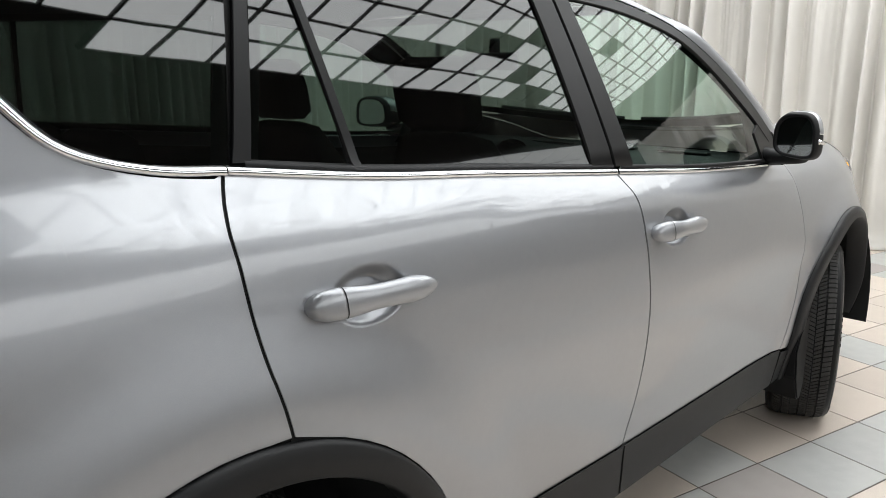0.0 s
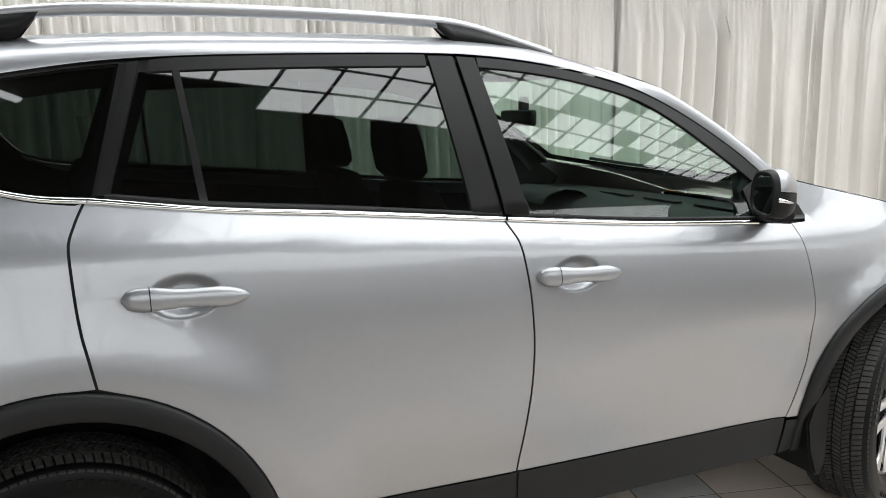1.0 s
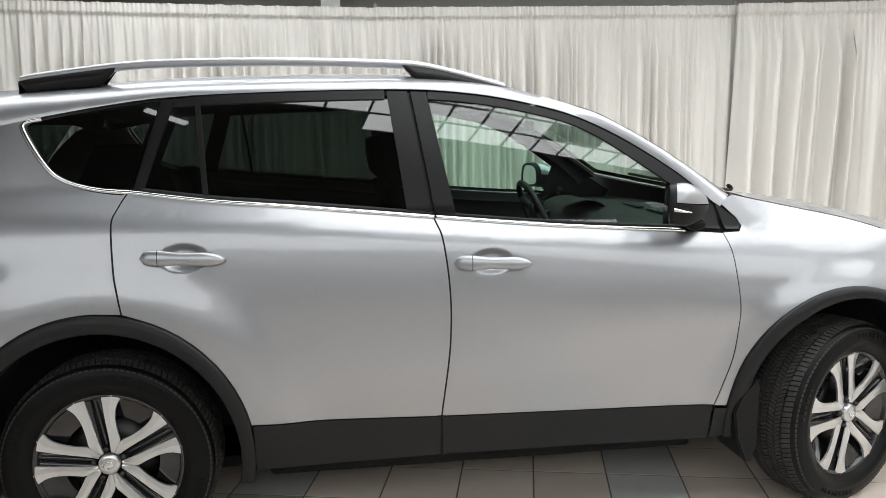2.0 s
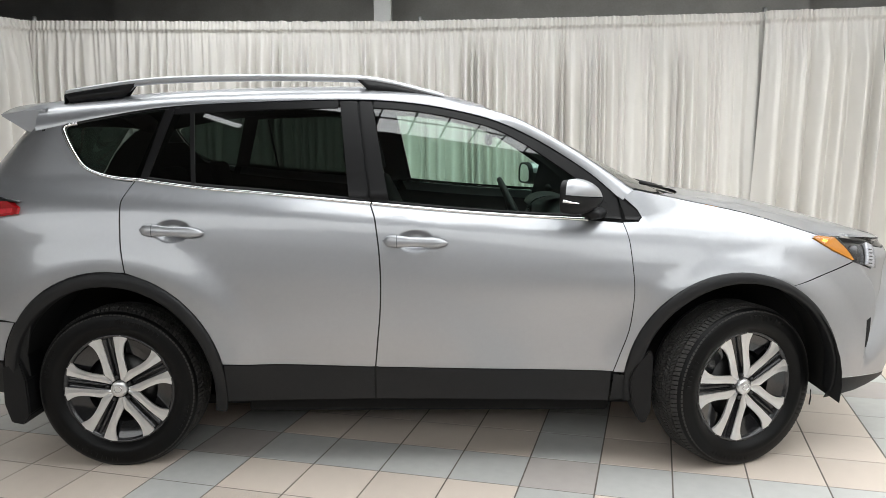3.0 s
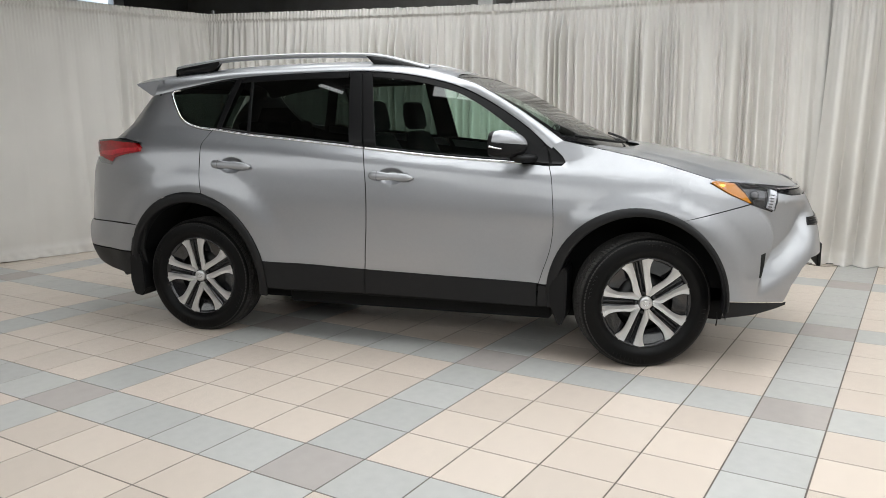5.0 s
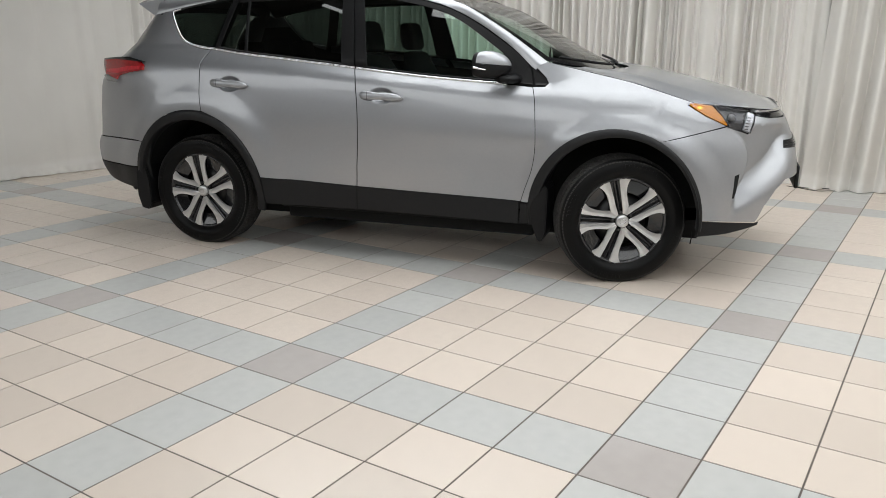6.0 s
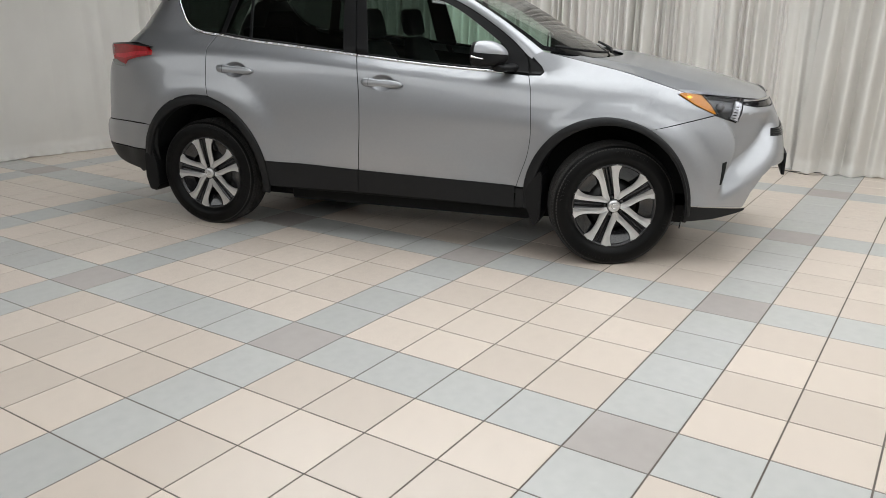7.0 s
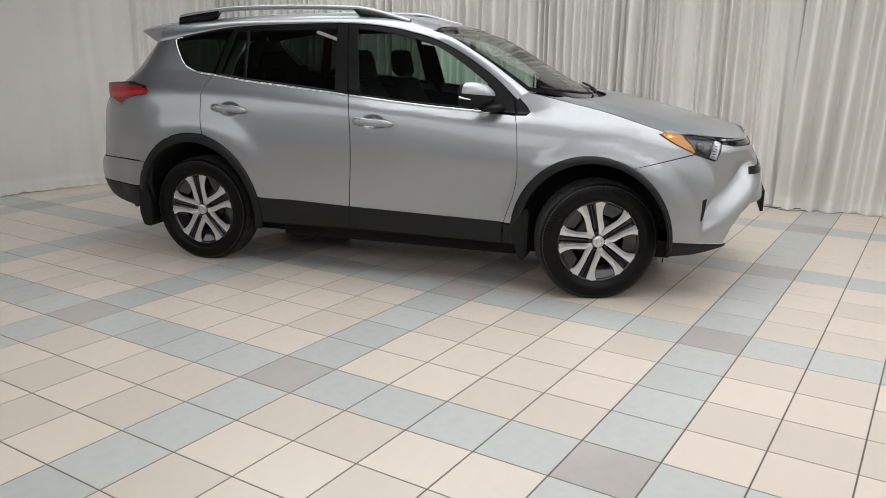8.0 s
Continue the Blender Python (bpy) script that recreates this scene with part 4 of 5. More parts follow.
rim = [turn @ Vector((0.185 * math.cos(a), 0.185 * math.sin(a), 0)) for a in steps(0, 2 * math.pi, 36)]
tube(rim, 0.016, 8, wheel_bm)
for a in (0, 120, 240):
    tube([turn @ Vector((0.03 * math.cos(radians(a)), 0.03 * math.sin(radians(a)), 0.01)), turn @ Vector((0.18 * math.cos(radians(a)), 0.18 * math.sin(radians(a)), 0))], 0.018, 8, wheel_bm)
bmesh.ops.create_uvsphere(wheel_bm, u_segments=14, v_segments=8, radius=1, matrix=turn @ Matrix.Diagonal((0.075, 0.075, 0.03, 1)))
part("steering_wheel", wheel_bm, DASHBOARD, car, "black steering wheel")
part("rear_view_mirror", boxes(((1.62, -0.12, 1.37), (1.65, 0.12, 1.43)), ((1.64, -0.015, 1.41), (1.68, 0.015, 1.48)), bevel=0.012), BLACK, car)
for hand in (1, -1):
    part("sun_visor", boxes(((1.38, 0.10 if hand < 0 else -0.52, 1.530), (1.54, 0.52 if hand < 0 else -0.10, 1.546)), bevel=0.006), LINING, car)
part("exhaust_tip", tube(curve([(-0.62, -0.50, 0.30), (-0.75, -0.52, 0.29), (-0.84, -0.53, 0.265)], 4), 0.03, 14), STEEL, car)

part("loose_clip", tube([(3.06, -0.70, 0.275), (3.062, -0.702, 0.24), (3.058, -0.70, 0.205)], 0.0035, 6), BLACK, car, "thin black strap hanging under the bumper")

# number plate holder
part("plate_holder", boxes(((3.596, -0.26, 0.475), (3.616, 0.26, 0.605)), bevel=0.004), BLACK, car, "black number plate holder")

# wipers
for hand, y0 in ((1, -0.10), (-1, 0.55)):
    pts = [Vector(screen(max(-1, min(1, (y0 - 0.56 * u) / 0.75)), 0.97)) + Vector((0.01, 0, 0.022)) for u in steps(0, 1, 8)]
    part("wiper", tube(pts, 0.008, 6), BLACK, car, "black wiper arm")


# ---- wheels ----
def tread(bm, r0, r1, half_w, n=72):
    """Ribs of tread blocks with grooves between them, with uneven slanted cuts."""
    ribs = ((-1.08, -0.84, -0.62), (-0.55, -0.31), (-0.27, -0.03), (0.03, 0.27), (0.31, 0.55), (0.62, 0.84, 1.08))
    for k, rib in enumerate(ribs):
        slant = (0.5, 0.8, -0.6, 0.6, -0.8, -0.5)[k]
        shift = 0.37 * k
        m = n if k in (0, 5) else n * 5 // 4
        for i in range(m):
            t0, t1 = (i + 0.12 + shift) * 2 * math.pi / m, (i + 0.88 + shift) * 2 * math.pi / m
            rows = []
            for y in rib:
                bend = slant * (y - rib[0]) / (rib[-1] - rib[0]) * 2 * math.pi / m
                drop = 0.085 * max(0.0, abs(y) - 0.62) ** 1.7
                rows.append([[bm.verts.new(((r - drop) * math.cos(t + bend), y * half_w, (r - drop) * math.sin(t + bend))) for r in (r0, r1)] for t in (t0, t1)])
            for (p, q), (s, w) in zip(rows, rows[1:]):
                for f in ((p[1], q[1], w[1], s[1]), (p[0], p[1], s[1], s[0]), (q[0], w[0], w[1], q[1])):
                    bm.faces.new(f)
            for p, q in (rows[0], rows[-1]):
                bm.faces.new((p[0], q[0], q[1], p[1]))


TYRE_R, RIM_R, WIDE = 0.357, 0.245, 0.112


def build_wheel(name):
    """A wheel about the y axis, its outer face towards -y."""
    barrel = lathe([(0.236, 0.09), (0.236, -0.06), (0.215, -0.055), (0.19, 0.0), (0.16, 0.02), (0.06, 0.02), (0.02, 0.02)], 40)
    hub = part(name, barrel, DARK, car, "black tyre on dark wheel with silver twin-spoke cover")
    prof = [(RIM_R - 0.006, 0.085), (0.26, 0.105), (0.29, 0.118), (0.325, 0.113), (0.344, 0.10), (0.3485, 0.085), (0.3500, 0.0), (0.3485, -0.085), (0.344, -0.10), (0.335, -0.108), (0.325, -0.113), (0.300, -0.1175), (0.29, -0.118), (0.286, -0.1195), (0.270, -0.115), (0.26, -0.108), (0.252, -0.102), (RIM_R - 0.002, -0.093), (RIM_R - 0.008, -0.085)]
    tyre = part("tyre", lathe(prof, 72), RUBBER, hub, "black all-season tyre")
    bm = bmesh.new()
    tread(bm, 0.347, TYRE_R, 0.102, 112)
    tagged(part("tread", bm, TREAD, tyre, smooth=False), kind="stuff")
    # raised bars of the maker's lettering on the sidewall
    bm = bmesh.new()
    for centre, count in ((62, 9), (242, 9), (150, 6), (330, 6)):
        for i in range(count):
            a = radians(centre + (i - count / 2) * 4.2)
            m = Matrix.Rotation(-a, 4, "Y") @ Matrix.Translation((0.307, -0.1165, 0)) @ Matrix.Diagonal((0.020, 0.003, 0.012 if i % 3 else 0.007, 1))
            bmesh.ops.create_cube(bm, size=1, matrix=m)
    tagged(part("raised_lettering", bm, RUBBER, tyre, smooth=False), kind="stuff")
    # wheel cover: dark dish, then five pairs of silver spokes
    dish = [(0.246, -0.088), (0.244, -0.094), (0.238, -0.096), (0.230, -0.090), (0.222, -0.070), (0.218, -0.060)]
    part("rim_flange", lathe(dish, 72), GUNMETAL, hub)
    bm = bmesh.new()
    for k in range(5):
        mid = math.pi / 2 + k * 2 * math.pi / 5
        # dark bridge between the two arms of a pair
        def bridge(u, v):
            r = 0.045 + 0.188 * u
            w = 0.030 * v
            a = mid + w / r
            return (r * math.cos(a), -0.066 - 0.014 * u + 0.010 * abs(math.sin(v * math.pi)) - 0.004 * (1 - v * v), r * math.sin(a))
        sheet(bridge, steps(0, 1, 8), steps(-1, 1, 12), bm)
    part("spoke_channel", bm, GUNMETAL, hub, "dark grey channel between spokes")
    for k in range(5):
        mid = math.pi / 2 + k * 2 * math.pi / 5
        for sign in (1, -1):
            def arm(u, v):
                r, grow = (0.040 + 0.178 * u), 1.0 + 0.105 * u
                inner = spline((0.04, 0.08, 0.14, 0.217), (0.012, 0.016, 0.019, 0.024), r)
                outer = spline((0.04, 0.062, 0.085, 0.10, 0.125, 0.16, 0.19, 0.218), (0.0252, 0.039, 0.0534, 0.0525, 0.051, 0.054, 0.065, 0.087), r)
                along, rise = ((0.0, 0.005), (0.03, 0.001), (0.5, -0.0015), (0.97, 0.001), (1.0, 0.008))[v]
                a = mid + sign * (inner + (outer - inner) * along) / r
                return (r * grow * math.cos(a), -0.084 - 0.010 * math.sin(u * math.pi * 0.5) + rise, r * grow * math.sin(a))
            bm = sheet(arm, steps(0, 1, 14), range(5))
            bmesh.ops.holes_fill(bm, edges=bm.edges)
            part("spoke", bm, ALLOY, hub, "silver spoke", smooth=False)
        a = mid + math.pi / 5
        # dished web between the pairs, with a hole
        def web(t, v):
            r = 0.10 + 0.126 * v
            b = a + (t - 0.5) * 0.62
            rr = r + (0.03 if v == 0 else 0)
            return (rr * math.cos(b), -0.050 - 0.030 * v * v, rr * math.sin(b))
        part("web", sheet(web, steps(0, 1, 6), (0.45, 0.6, 0.75, 0.9, 1.0)), GLOSS, hub)
        nut = lathe([(0.009, -0.074), (0.009, -0.090), (0.006, -0.093), (0.0005, -0.093)], 10)
        bmesh.ops.translate(nut, verts=nut.verts, vec=(0.052 * math.cos(mid), 0, 0.052 * math.sin(mid)))
        part("wheel_nut", nut, STEEL, hub)
    part("centre_cap", lathe([(0.035, -0.07), (0.035, -0.094), (0.031, -0.098), (0.018, -0.1005), (0.0005, -0.101)], 32), ALLOY, hub, "silver centre cap")
    ring = tube([(0.017 * math.cos(a), -0.1025, 0.012 * math.sin(a)) for a in steps(0, 2 * math.pi, 20)], 0.0016, 6)
    part("cap_mark", ring, CHROME, hub)
    part("brake_disc", lathe([(0.145, -0.02), (0.145, -0.03), (0.07, -0.035), (0.02, -0.035)], 40), STEEL, hub)
    stem = lathe([(0.004, -0.06), (0.004, -0.085), (0.0005, -0.086)], 10)
    bmesh.ops.translate(stem, verts=stem.verts, vec=(0.195 * math.cos(0.6), 0, 0.195 * math.sin(0.6)))
    part("valve", stem, STEEL, hub)
    return hub


STEER = 21.0
first = build_wheel("wheel")
first.matrix_basis = pose(-0.005, -0.785, 0.345) @ Matrix.Rotation(radians(-9), 4, "Y")
copy_thing(first, pose(2.665, -0.785, 0.345, 0, 0, STEER) @ Matrix.Rotation(radians(-14), 4, "Y"))
copy_thing(first, pose(-0.005, 0.785, 0.345, 0, 0, 180))
copy_thing(first, pose(2.665, 0.785, 0.345, 0, 0, 180 + STEER))

# ---- the hall ----
CURTAIN = material("cream_curtain", (0.73, 0.705, 0.665), rough=0.9, grain=0.0, scale=30, bump=0.0, stain=0.07, spec=0.2)
GLOOM = material("charcoal_wall", (0.09, 0.088, 0.085), rough=0.9, grain=0.08, scale=60, stain=0.2)
WALL = material("grey_wall", (0.30, 0.29, 0.27), rough=0.9, grain=0.08, scale=60, stain=0.2)
DAYLIGHT = material("daylight", (0.72, 0.85, 1.0), rough=0.3, emit=1.6)
CEILING = material("dark_ceiling", (0.045, 0.044, 0.042), rough=0.9, grain=0.08, scale=60, stain=0.2)
WHITE = material("white_paint", (0.70, 0.70, 0.68), rough=0.7, grain=0.05, scale=60, stain=0.08)
GROUT = material("grout", (0.15, 0.128, 0.11), rough=0.95, grain=0.2, scale=200, stain=0.3)
CREAM = material("cream_tile", (0.745, 0.650, 0.563), rough=0.27, grain=0.34, scale=330, bump=0.04, stain=0.05, vary=0.08)
BLUE = material("blue_grey_tile", (0.525, 0.525, 0.505), rough=0.24, grain=0.10, scale=330, bump=0.03, stain=0.06, vary=0.06)
MAUVE = material("mauve_grey_tile", (0.46, 0.425, 0.40), rough=0.10, grain=0.06, scale=260, bump=0.0, stain=0.05, vary=0.05)
LUMEN = material("luminous_panel", (0.955, 0.985, 1.0), rough=0.5, emit=4.5)
# emission of the added, unseen panel grid south of the car
FILL = material("added_fill_panel", (0.955, 0.985, 1.0), rough=0.5, emit=2.6)
BAR = material("ceiling_bar", (0.05, 0.05, 0.05), rough=0.6, grain=0.1, scale=50)
PIPE = material("steel_pipe", (0.5, 0.5, 0.5), rough=0.35, metal=1.0, grain=0.1, scale=200)

PITCH, SKEW = 0.3041, -14.29
GRID = Matrix.Translation((1.3399, -2.5682, 0)) @ Matrix.Rotation(radians(SKEW), 4, "Z")
LOW = -0.0014
ground = part("floor", boxes(((-11, -14, LOW - 0.2), (12, 9, LOW))), GROUT, None, "tiled showroom floor with grout joints", smooth=False)
tagged(ground, kind="structure")


def tile_mesh(name, mat):
    bm = bmesh.new()
    box(bm, (0.0031, 0.0031, -0.02), (PITCH - 0.0031, PITCH - 0.0031, 0.0))
    top = [e for e in bm.edges if all(v.co.z > -0.001 for v in e.verts)]
    bmesh.ops.bevel(bm, geom=top, offset=0.0010, segments=1, affect="EDGES")
    data = bpy.data.meshes.new(name)
    bm.to_mesh(data)
    bm.free()
    data.materials.append(mat)
    return data


def tile_kind(i, j):
    a, b = i % 5 == 0, j % 5 == 0
    return 2 if a and b else 1 if a or b else 0


# curtains, hung from rods between poles
def curtain(name, line, height, folds, label, seed, wide=(0.05, 0.17), calm=(), lean=0.0, tail=0.0):
    """A gathered curtain along a line on the floor, from the rod's pocket down; folds: how deep; calm: stretches (from, to) that hang smoother;
    lean and tail: how far its first and last edge drift towards the floor."""
    rng = random.Random(seed)
    pts = [Vector(p) for p in curve(line, 8)]
    dist = [0.0]
    for a, b in zip(pts, pts[1:]):
        dist.append(dist[-1] + (b - a).length)
    total = dist[-1]
    waves = []
    pos = 0.0
    while pos < total:
        w = rng.uniform(*wide) * (0.75 + 0.5 * rng.random())
        deep = rng.uniform(0.25, 1.0) * (0.6 + 0.55 * noise.noise(Vector((pos * 1.7, seed, 0))))
        waves.append((pos, w, max(0.25, deep), rng.uniform(-0.10, 0.10), rng.uniform(0.3, 0.85)))
        pos += w

    def at(d):
        past = min(0.0, d) + max(0.0, d - total)
        d = max(0.0, min(total - 1e-4, d))
        for k in range(len(pts) - 1):
            if d <= dist[k + 1] + 1e-6:
                t = (d - dist[k]) / max(1e-6, dist[k + 1] - dist[k])
                n = (pts[k + 1] - pts[k]).normalized()
                return pts[k].lerp(pts[k + 1], t) + n * past, Vector((n.y, -n.x, 0))

    n = int(total / 0.008)
    levels = (0.0, 0.015, 0.035, 0.06, 0.085, 0.095, 0.15, 0.35, 0.6, 0.9, 1.3, 1.7, 2.0, 2.2, height - 0.115, height - 0.085, height - 0.075, height - 0.06, height - 0.03, height - 0.006, height)
    k = 0
    rows = []
    bm = bmesh.new()
    for i in range(n + 1):
        d = total * i / n
        while k + 1 < len(waves) and d >= waves[k + 1][0]:
            k += 1
        start, w, amp, drift, soft = waves[k]
        ph = (d - start) / w
        quiet = 1.0
        for a, b in calm:
            quiet *= 1 - 0.45 * ramp(a - 0.15, a + 0.15, d) * (1 - ramp(b - 0.15, b + 0.15, d))
        round_fold, sharp_fold = 0.5 - 0.5 * math.cos(ph * 2 * math.pi), abs(math.sin(ph * math.pi)) ** 0.8
        fold = (soft * round_fold + (1 - soft) * sharp_fold) * amp * folds * quiet
        fine = math.sin(d * 2 * math.pi / 0.034 + 3 * math.sin(d * 9)) * (0.007 + 0.003 * math.sin(d * 23))
        row = []
        for z in levels:
            u = z / height
            slide = drift * w * (1 - u) * math.sin(ph * math.pi) - lean * (1 - u) ** 1.4 * max(0.0, 1 - d / 1.6) + tail * (1 - u) ** 1.4 * max(0.0, 1 - (total - d) / 1.2)
            p, out = at(d + slide)
            body = fold * (0.55 + 0.53 * ramp(0.0, 0.55, z) - 0.25 * u ** 3) * (1 - 0.80 * ramp(height - 0.45, height - 0.09, z)) * (1.0 + 0.2 * math.sin(d * 5 + z * 2.1)) + 0.05 * noise.noise(Vector((d * 1.3, z * 0.7, seed))) * (1 - u)
            body += 0.030 * folds * max(0.0, 0.5 + noise.noise(Vector((d * 2.2, 3, seed)))) * math.sin(d * 2 * math.pi / 0.041 + 4 * math.sin(d * 5)) * ramp(1.2, height - 0.2, z)
            body += 0.012 * noise.noise(Vector((d * 9, z * 1.6, seed + 7))) * (1 - 0.5 * u)
            head = fine * ramp(height - 0.30, height - 0.08, z)
            puff = 0.014 if z in (levels[-4], levels[-5]) else 0
            if z == levels[-6]:
                puff = -0.012
            if z == levels[4]:
                puff = 0.005
            if z == levels[5]:
                puff = -0.004
            if z >= levels[-2]:
                head *= 1.2
            if z < 0.09:
                slack = (0.09 - z) / 0.09
                body += slack * (0.035 * (0.6 + noise.noise(Vector((d * 4, 0, seed)))) + 0.022 * noise.noise(Vector((d * 16, z * 30, seed))))
            q = p + out * (body + head + puff)
            row.append(bm.verts.new((q.x, q.y, 0.004 + z + (0.006 * noise.noise(Vector((d * 14, 5, seed))) if z == levels[-1] else 0.010 * max(0.0, noise.noise(Vector((d * 3, 9, seed)))) if z == 0 else 0))))
        rows.append(row)
    for a, b in zip(rows, rows[1:]):
        for c in range(len(levels) - 1):
            bm.faces.new((a[c], b[c], b[c + 1], a[c + 1]))
    ob = part(name, bm, CURTAIN, None, label)
    return tagged(ob, category="curtain", group="curtains round the car")


POLES = [(-2.13, 2.62), (1.14, 2.90), (4.03, 2.60), (5.87, -3.2)]
HIGH = 2.40
curtain("curtain", [(-2.13, 2.62, 0), (-0.5, 2.80, 0), (1.16, 2.92, 0)], HIGH, 0.26, "cream gathered curtain hung behind the car", 3, (0.035, 0.13), calm=((0.0, 0.8),))
curtain("curtain", [(1.15, 2.90, 0), (2.6, 2.77, 0), (4.06, 2.62, 0)], HIGH, 0.26, "cream gathered curtain hung behind the car", 4, (0.035, 0.14), calm=((1.75, 2.9),))
curtain("curtain", [(4.01, 2.54, 0), (5.0, 2.36, 0), (5.62, 1.90, 0), (5.82, 1.1, 0), (5.85, -0.2, 0), (5.88, -3.2, 0)], HIGH, 0.34, "cream curtain in wide folds beside the nose of the car", 5, (0.08, 0.24), lean=0.10)
curtain("curtain", [(-2.66, 1.55, 0), (-2.40, 2.06, 0), (-2.11, 2.66, 0)], HIGH, 0.14, "cream curtain at the corner behind the tail", 6)
curtain("curtain", [(-4.2, -2.4, 0), (-3.6, -0.8, 0), (-3.00, 0.84, 0), (-2.565, 1.60, 0)], HIGH, 0.035, "smooth cream curtain behind the tail", 7, (0.12, 0.5), tail=0.10)
for k, (x, y) in enumerate(POLES):
    pole = lathe([(0.0005, 0), (0.019, 0.0), (0.019, 2.44), (0.012, 2.45), (0.0005, 2.45)], 14)
    bmesh.ops.rotate(pole, verts=pole.verts, cent=(0, 0, 0), matrix=Matrix.Rotation(radians(90), 3, "X"))
    bmesh.ops.translate(pole, verts=pole.verts, vec=(x + 0.02, y + 0.07, 0))
    ob = tagged(part("curtain_pole", pole, PIPE, None, "steel upright pole of the curtain frame"), category="pole", group="curtain poles")
    part("base_plate", boxes(((x - 0.18, y - 0.04, 0), (x + 0.22, y + 0.32, 0.008)), bevel=0.003), PIPE, ob)

loop = curve([(3.80, 2.50, 0.006), (3.90, 2.43, 0.006), (4.02, 2.33, 0.007), (4.12, 2.36, 0.006), (4.26, 2.42, 0.006), (4.15, 2.46, 0.008), (4.00, 2.45, 0.006), (3.84, 2.47, 0.006)], 6)
tagged(part("floor_cable", tube(loop, 0.003, 8), BLACK, None, "thin black cable looped on the tiles by the curtain"), category="cable")

# walls and ceiling of the hall
def slab(name, lo, hi, mat, label):
    return tagged(part(name, boxes((lo, hi)), mat, None, label, smooth=False), kind="structure")


TALL = 3.25
CORNER = Matrix.Translation((-4.195, 5.277, 0)) @ Matrix.Rotation(radians(SKEW), 4, "Z")


def askew(ob):
    """Turns a piece of the building square with the floor tiles, about the hall's far corner."""
    ob.data.transform(CORNER)
    return ob


north = slab("wall_north", (-0.2, 0, 0), (16.5, 0.2, TALL), WALL, "dark grey painted wall behind the curtains")
askew(north)
askew(slab("wall_pier", (2.2, -0.35, 0), (9.0, 0.0, TALL), WALL, "dark grey wall pier behind the curtains"))
askew(slab("beam", (0.0, -0.16, 3.0), (2.2, 0.0, 3.13), WHITE, "pale beam under the ceiling"))
askew(slab("beam", (0.0, -12.0, 3.0), (0.14, -0.16, 3.13), WHITE, "pale beam under the ceiling"))
# south and east walls are unseen, set dark to keep the glass reflections deep
slab("wall_south", (-9.0, -12.2, 0), (11, -12.0, TALL), GLOOM, "unseen dark wall added to close the hall")
west = bmesh.new()
for lo, hi in (((-0.2, -18.5, 0), (0, -2.3, TALL)), ((-0.2, -1.11, 0), (0, 0.2, TALL)), ((-0.2, -2.3, 0), (0, -1.11, 2.40)), ((-0.2, -2.3, 3.16), (0, -1.11, TALL))):
    box(west, lo, hi)
askew(tagged(part("wall_west", west, WALL, None, "dark grey painted wall", smooth=False), kind="structure"))
window = tagged(new("window_1"), "high window with a pale frame, bright with daylight", kind="structure")
frame_bm = boxes(((-0.15, -2.3, 2.40), (0.03, -2.22, 3.16)), ((-0.15, -1.27, 2.40), (0.03, -1.11, 3.16)), ((-0.15, -2.22, 2.40), (0.03, -1.27, 2.78)), ((-0.15, -2.22, 3.08), (0.03, -1.27, 3.16)), bevel=0.006)
askew(part("window_frame", frame_bm, WHITE, window, smooth=False))
askew(part("pane", boxes(((-0.10, -2.22, 2.78), (-0.09, -1.27, 3.08))), DAYLIGHT, window, "bright pane", smooth=False))
slab("wall_east", (11, -12.2, 0), (11.2, 7.2, TALL), GLOOM, "unseen dark wall added to close the hall")
slab("ceiling", (-9.2, -12.2, TALL), (11.2, 7.2, TALL + 0.2), CEILING, "dark grey ceiling with luminous panels")
col = slab("column_1", (0.73, 3.20, 0), (0.885, 3.36, TALL), WHITE, "white painted column behind the curtain")

# luminous ceiling panels, laid square with the floor tiles, some of them out
rng = random.Random(11)
FIELD = Matrix.Rotation(radians(SKEW), 4, "Z")
lights, bars, dark = bmesh.new(), bmesh.new(), bmesh.new()
CELL_U, CELL_V, U0, V0, ROWS, COLS = 0.302, 0.25, 1.44, -2.08, 17, 19
OUT = {(5, 1), (6, 1), (7, 2), (8, 2), (10, 1), (11, 0), (12, 0), (9, 3), (13, 2)}


def first_col(j):
    """Where a row of panels begins: the field is stepped towards the tail."""
    # rows from 5 on run further aft, added to light roof and curtains
    return 0 if j == 0 else -2 if j < 5 else -10


for j in range(ROWS):
    for i in range(first_col(j), COLS):
        u, v = U0 + CELL_U * i, V0 + CELL_V * j
        dead = (i, j) in OUT or (j > 3 and rng.random() < 0.06)
        if (CORNER.inverted() @ FIELD @ Vector((u, v, 0))).x < 0.1:
            continue
        made = boxes(((u + 0.009, v + 0.009, TALL - 0.045), (u + CELL_U - 0.009, v + CELL_V - 0.009, TALL - 0.030)))
        bmesh.ops.transform(made, matrix=FIELD, verts=made.verts)
        data = bpy.data.meshes.new("spare")
        made.to_mesh(data)
        made.free()
        (dark if dead else lights).from_mesh(data)
        bpy.data.meshes.remove(data)
# unseen fill grid, added to brighten the car's flank and near floor
fill_lights = bmesh.new()
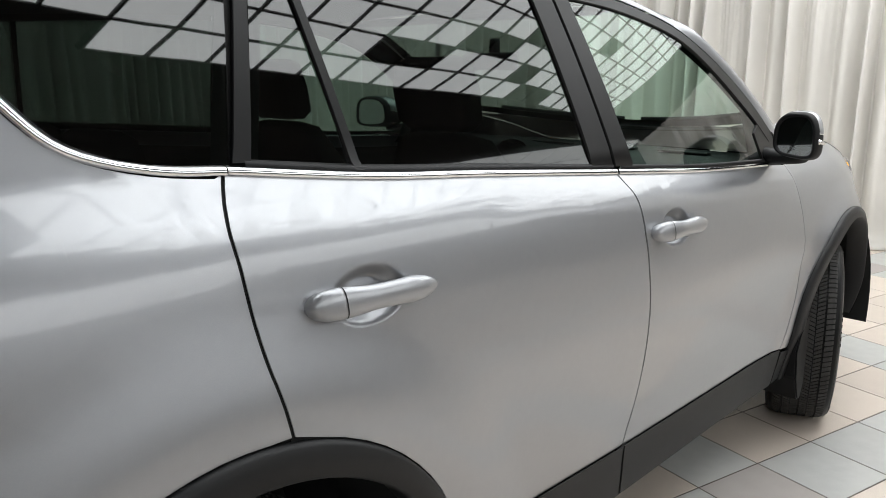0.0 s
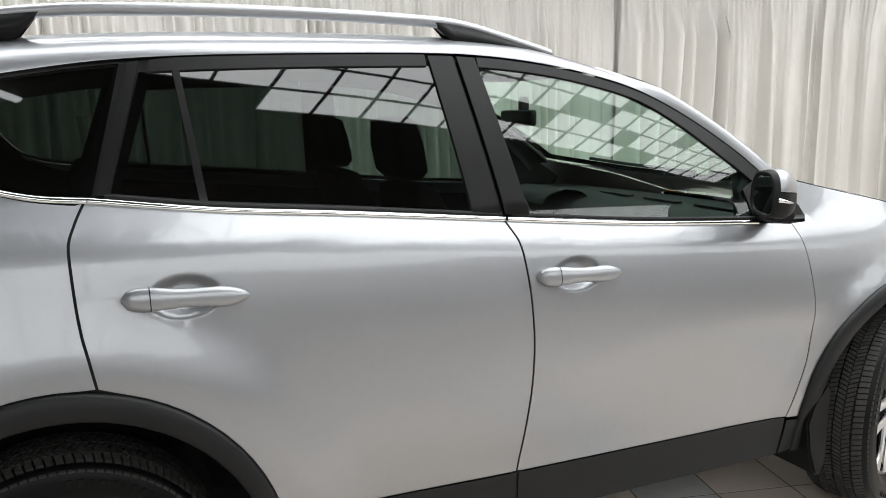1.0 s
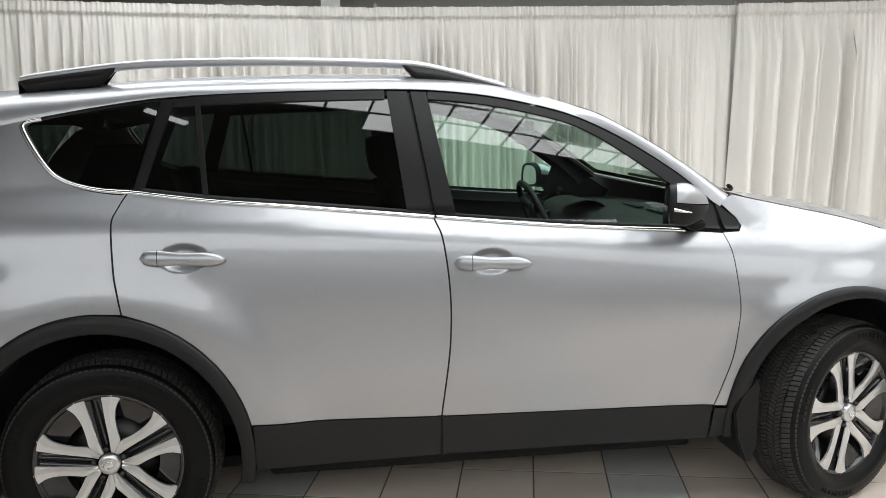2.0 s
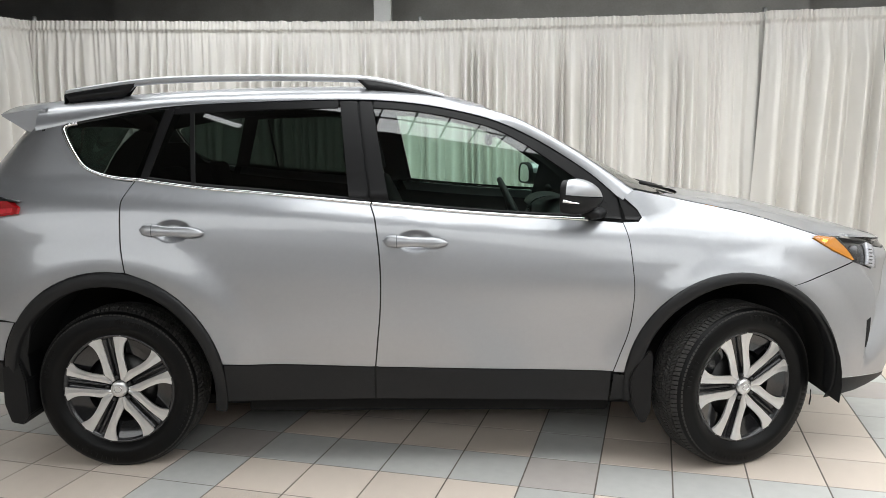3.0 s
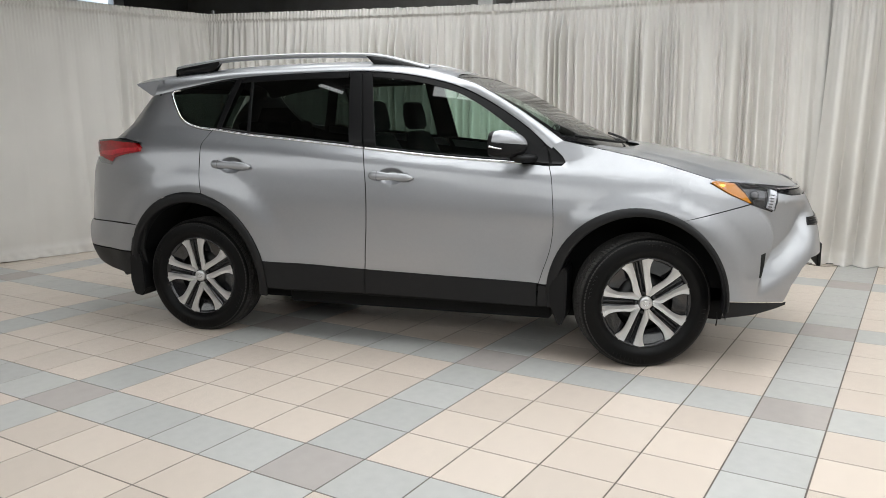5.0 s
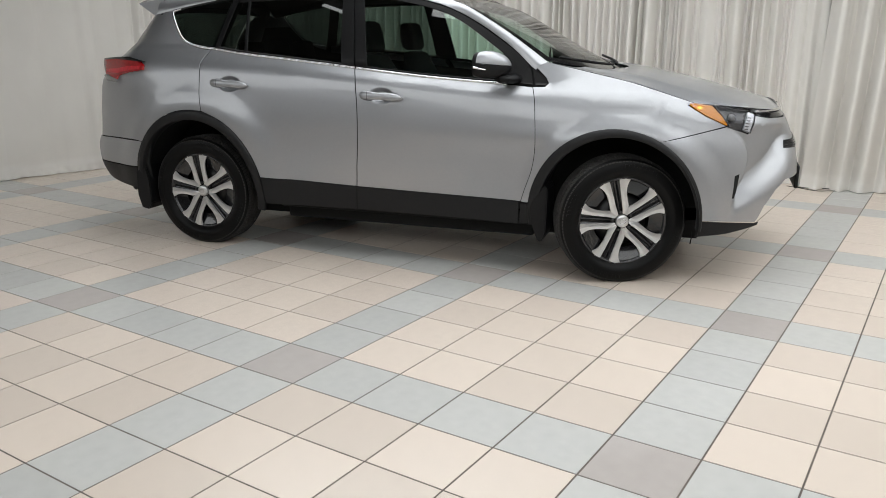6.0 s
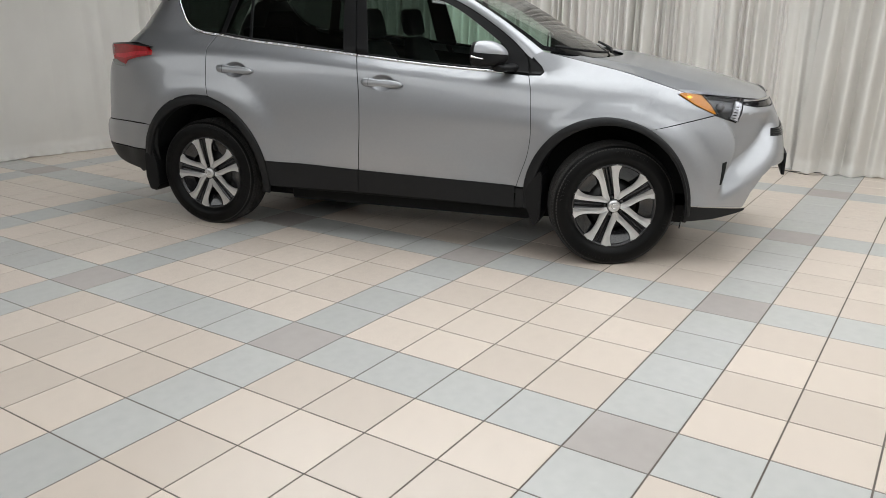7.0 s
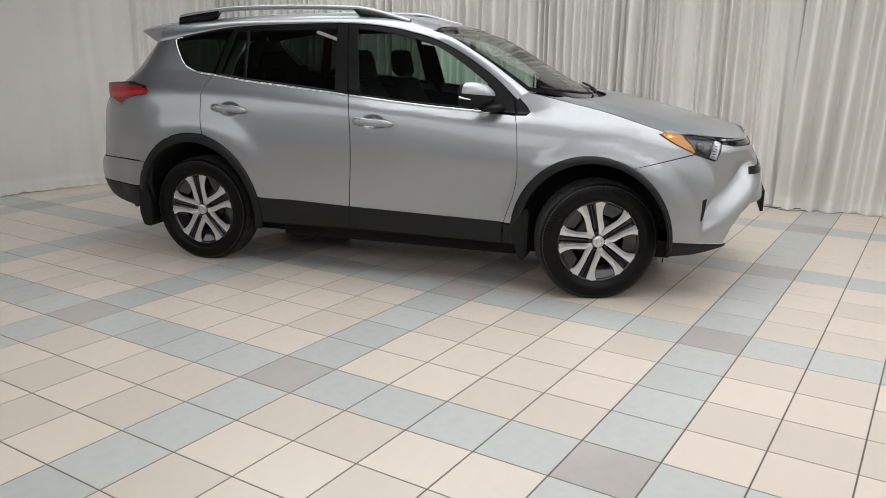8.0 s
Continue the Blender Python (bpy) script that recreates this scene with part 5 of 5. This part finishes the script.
for i in range(32):
    for j in range(9):
        u, v = -7.8 + 0.52 * i, -9.2 + 0.52 * j
        if (CORNER.inverted() @ Vector((u + 0.26, v + 0.26, 0))).x < 0.5:
            continue
        made = boxes(((u + 0.02, v + 0.02, TALL - 0.045), (u + 0.50, v + 0.50, TALL - 0.030)))
        data = bpy.data.meshes.new("spare")
        made.to_mesh(data)
        made.free()
        fill_lights.from_mesh(data)
        bpy.data.meshes.remove(data)
tagged(part("ceiling_light_field", fill_lights, FILL, None, "unseen panel grid added to light the flank and the floor", smooth=False), kind="structure")
tagged(part("ceiling_light_field", lights, LUMEN, None, "grid of luminous white ceiling panels", smooth=False), kind="structure")
for i in range(-10, COLS + 1):
    low_row = 0 if i >= 0 else 1 if i >= -2 else 5
    box(bars, (U0 + CELL_U * i - 0.008, V0 + CELL_V * low_row - 0.009, TALL - 0.06), (U0 + CELL_U * i + 0.008, V0 + CELL_V * ROWS, TALL - 0.012))
for j in range(ROWS + 1):
    box(bars, (U0 + CELL_U * first_col(max(0, j)) - 0.009, V0 + CELL_V * j - 0.008, TALL - 0.058), (U0 + CELL_U * COLS, V0 + CELL_V * j + 0.008, TALL - 0.014))
bmesh.ops.transform(bars, matrix=FIELD, verts=bars.verts)
tagged(part("ceiling_grid", bars, BAR, None, "dark bars between the ceiling panels", smooth=False), kind="structure")
tagged(part("dead_panels", dark, BAR, None, "unlit grey ceiling panels", smooth=False), kind="structure")
tube_bm = boxes(((-0.14, -0.02, TALL - 0.07), (0.14, 0.02, TALL - 0.03)), bevel=0.01)
bmesh.ops.transform(tube_bm, matrix=pose(-0.27, -2.14, 0, 0, 0, -43), verts=tube_bm.verts)
tube_lamp = tagged(part("strip_light", tube_bm, LUMEN, None, "slim white strip light on the ceiling", smooth=False), category="lamp")

# floor tiles: the field by the car as single pieces, the rest joined
TILES = [tile_mesh(n, m) for n, m in (("tile", CREAM), ("tile", BLUE), ("tile", MAUVE))]
rest = [([], []) for _ in range(3)]
for i in range(-44, 54):
    for j in range(-46, 50):
        c = GRID @ Vector(((i + 0.5) * PITCH, (j + 0.5) * PITCH, 0))
        if not (-8.5 < c.x < 10.9 and -11.9 < c.y < 6.5):
            continue
        kind = tile_kind(i, j)
        m = GRID @ Matrix.Translation((i * PITCH, j * PITCH, 0))
        if 0.0 < c.x < 5.0 and -3.75 < c.y < -0.6 or (-1.2 < c.x < 0.0 and -2.6 < c.y < -0.6):
            t = bare(new("tile", TILES[kind]), ground)
            t.matrix_basis = m
        else:
            verts, faces = rest[kind]
            n = len(verts)
            verts += [m @ v.co for v in TILES[kind].vertices]
            faces += [[n + k for k in p.vertices] for p in TILES[kind].polygons]
for (verts, faces), mat in zip(rest, (CREAM, BLUE, MAUVE)):
    data = bpy.data.meshes.new("far_tiles")
    data.from_pydata(verts, [], faces)
    data.materials.append(mat)
    tagged(bare(new("far_tiles", data), ground), "tiles further off", kind="stuff")
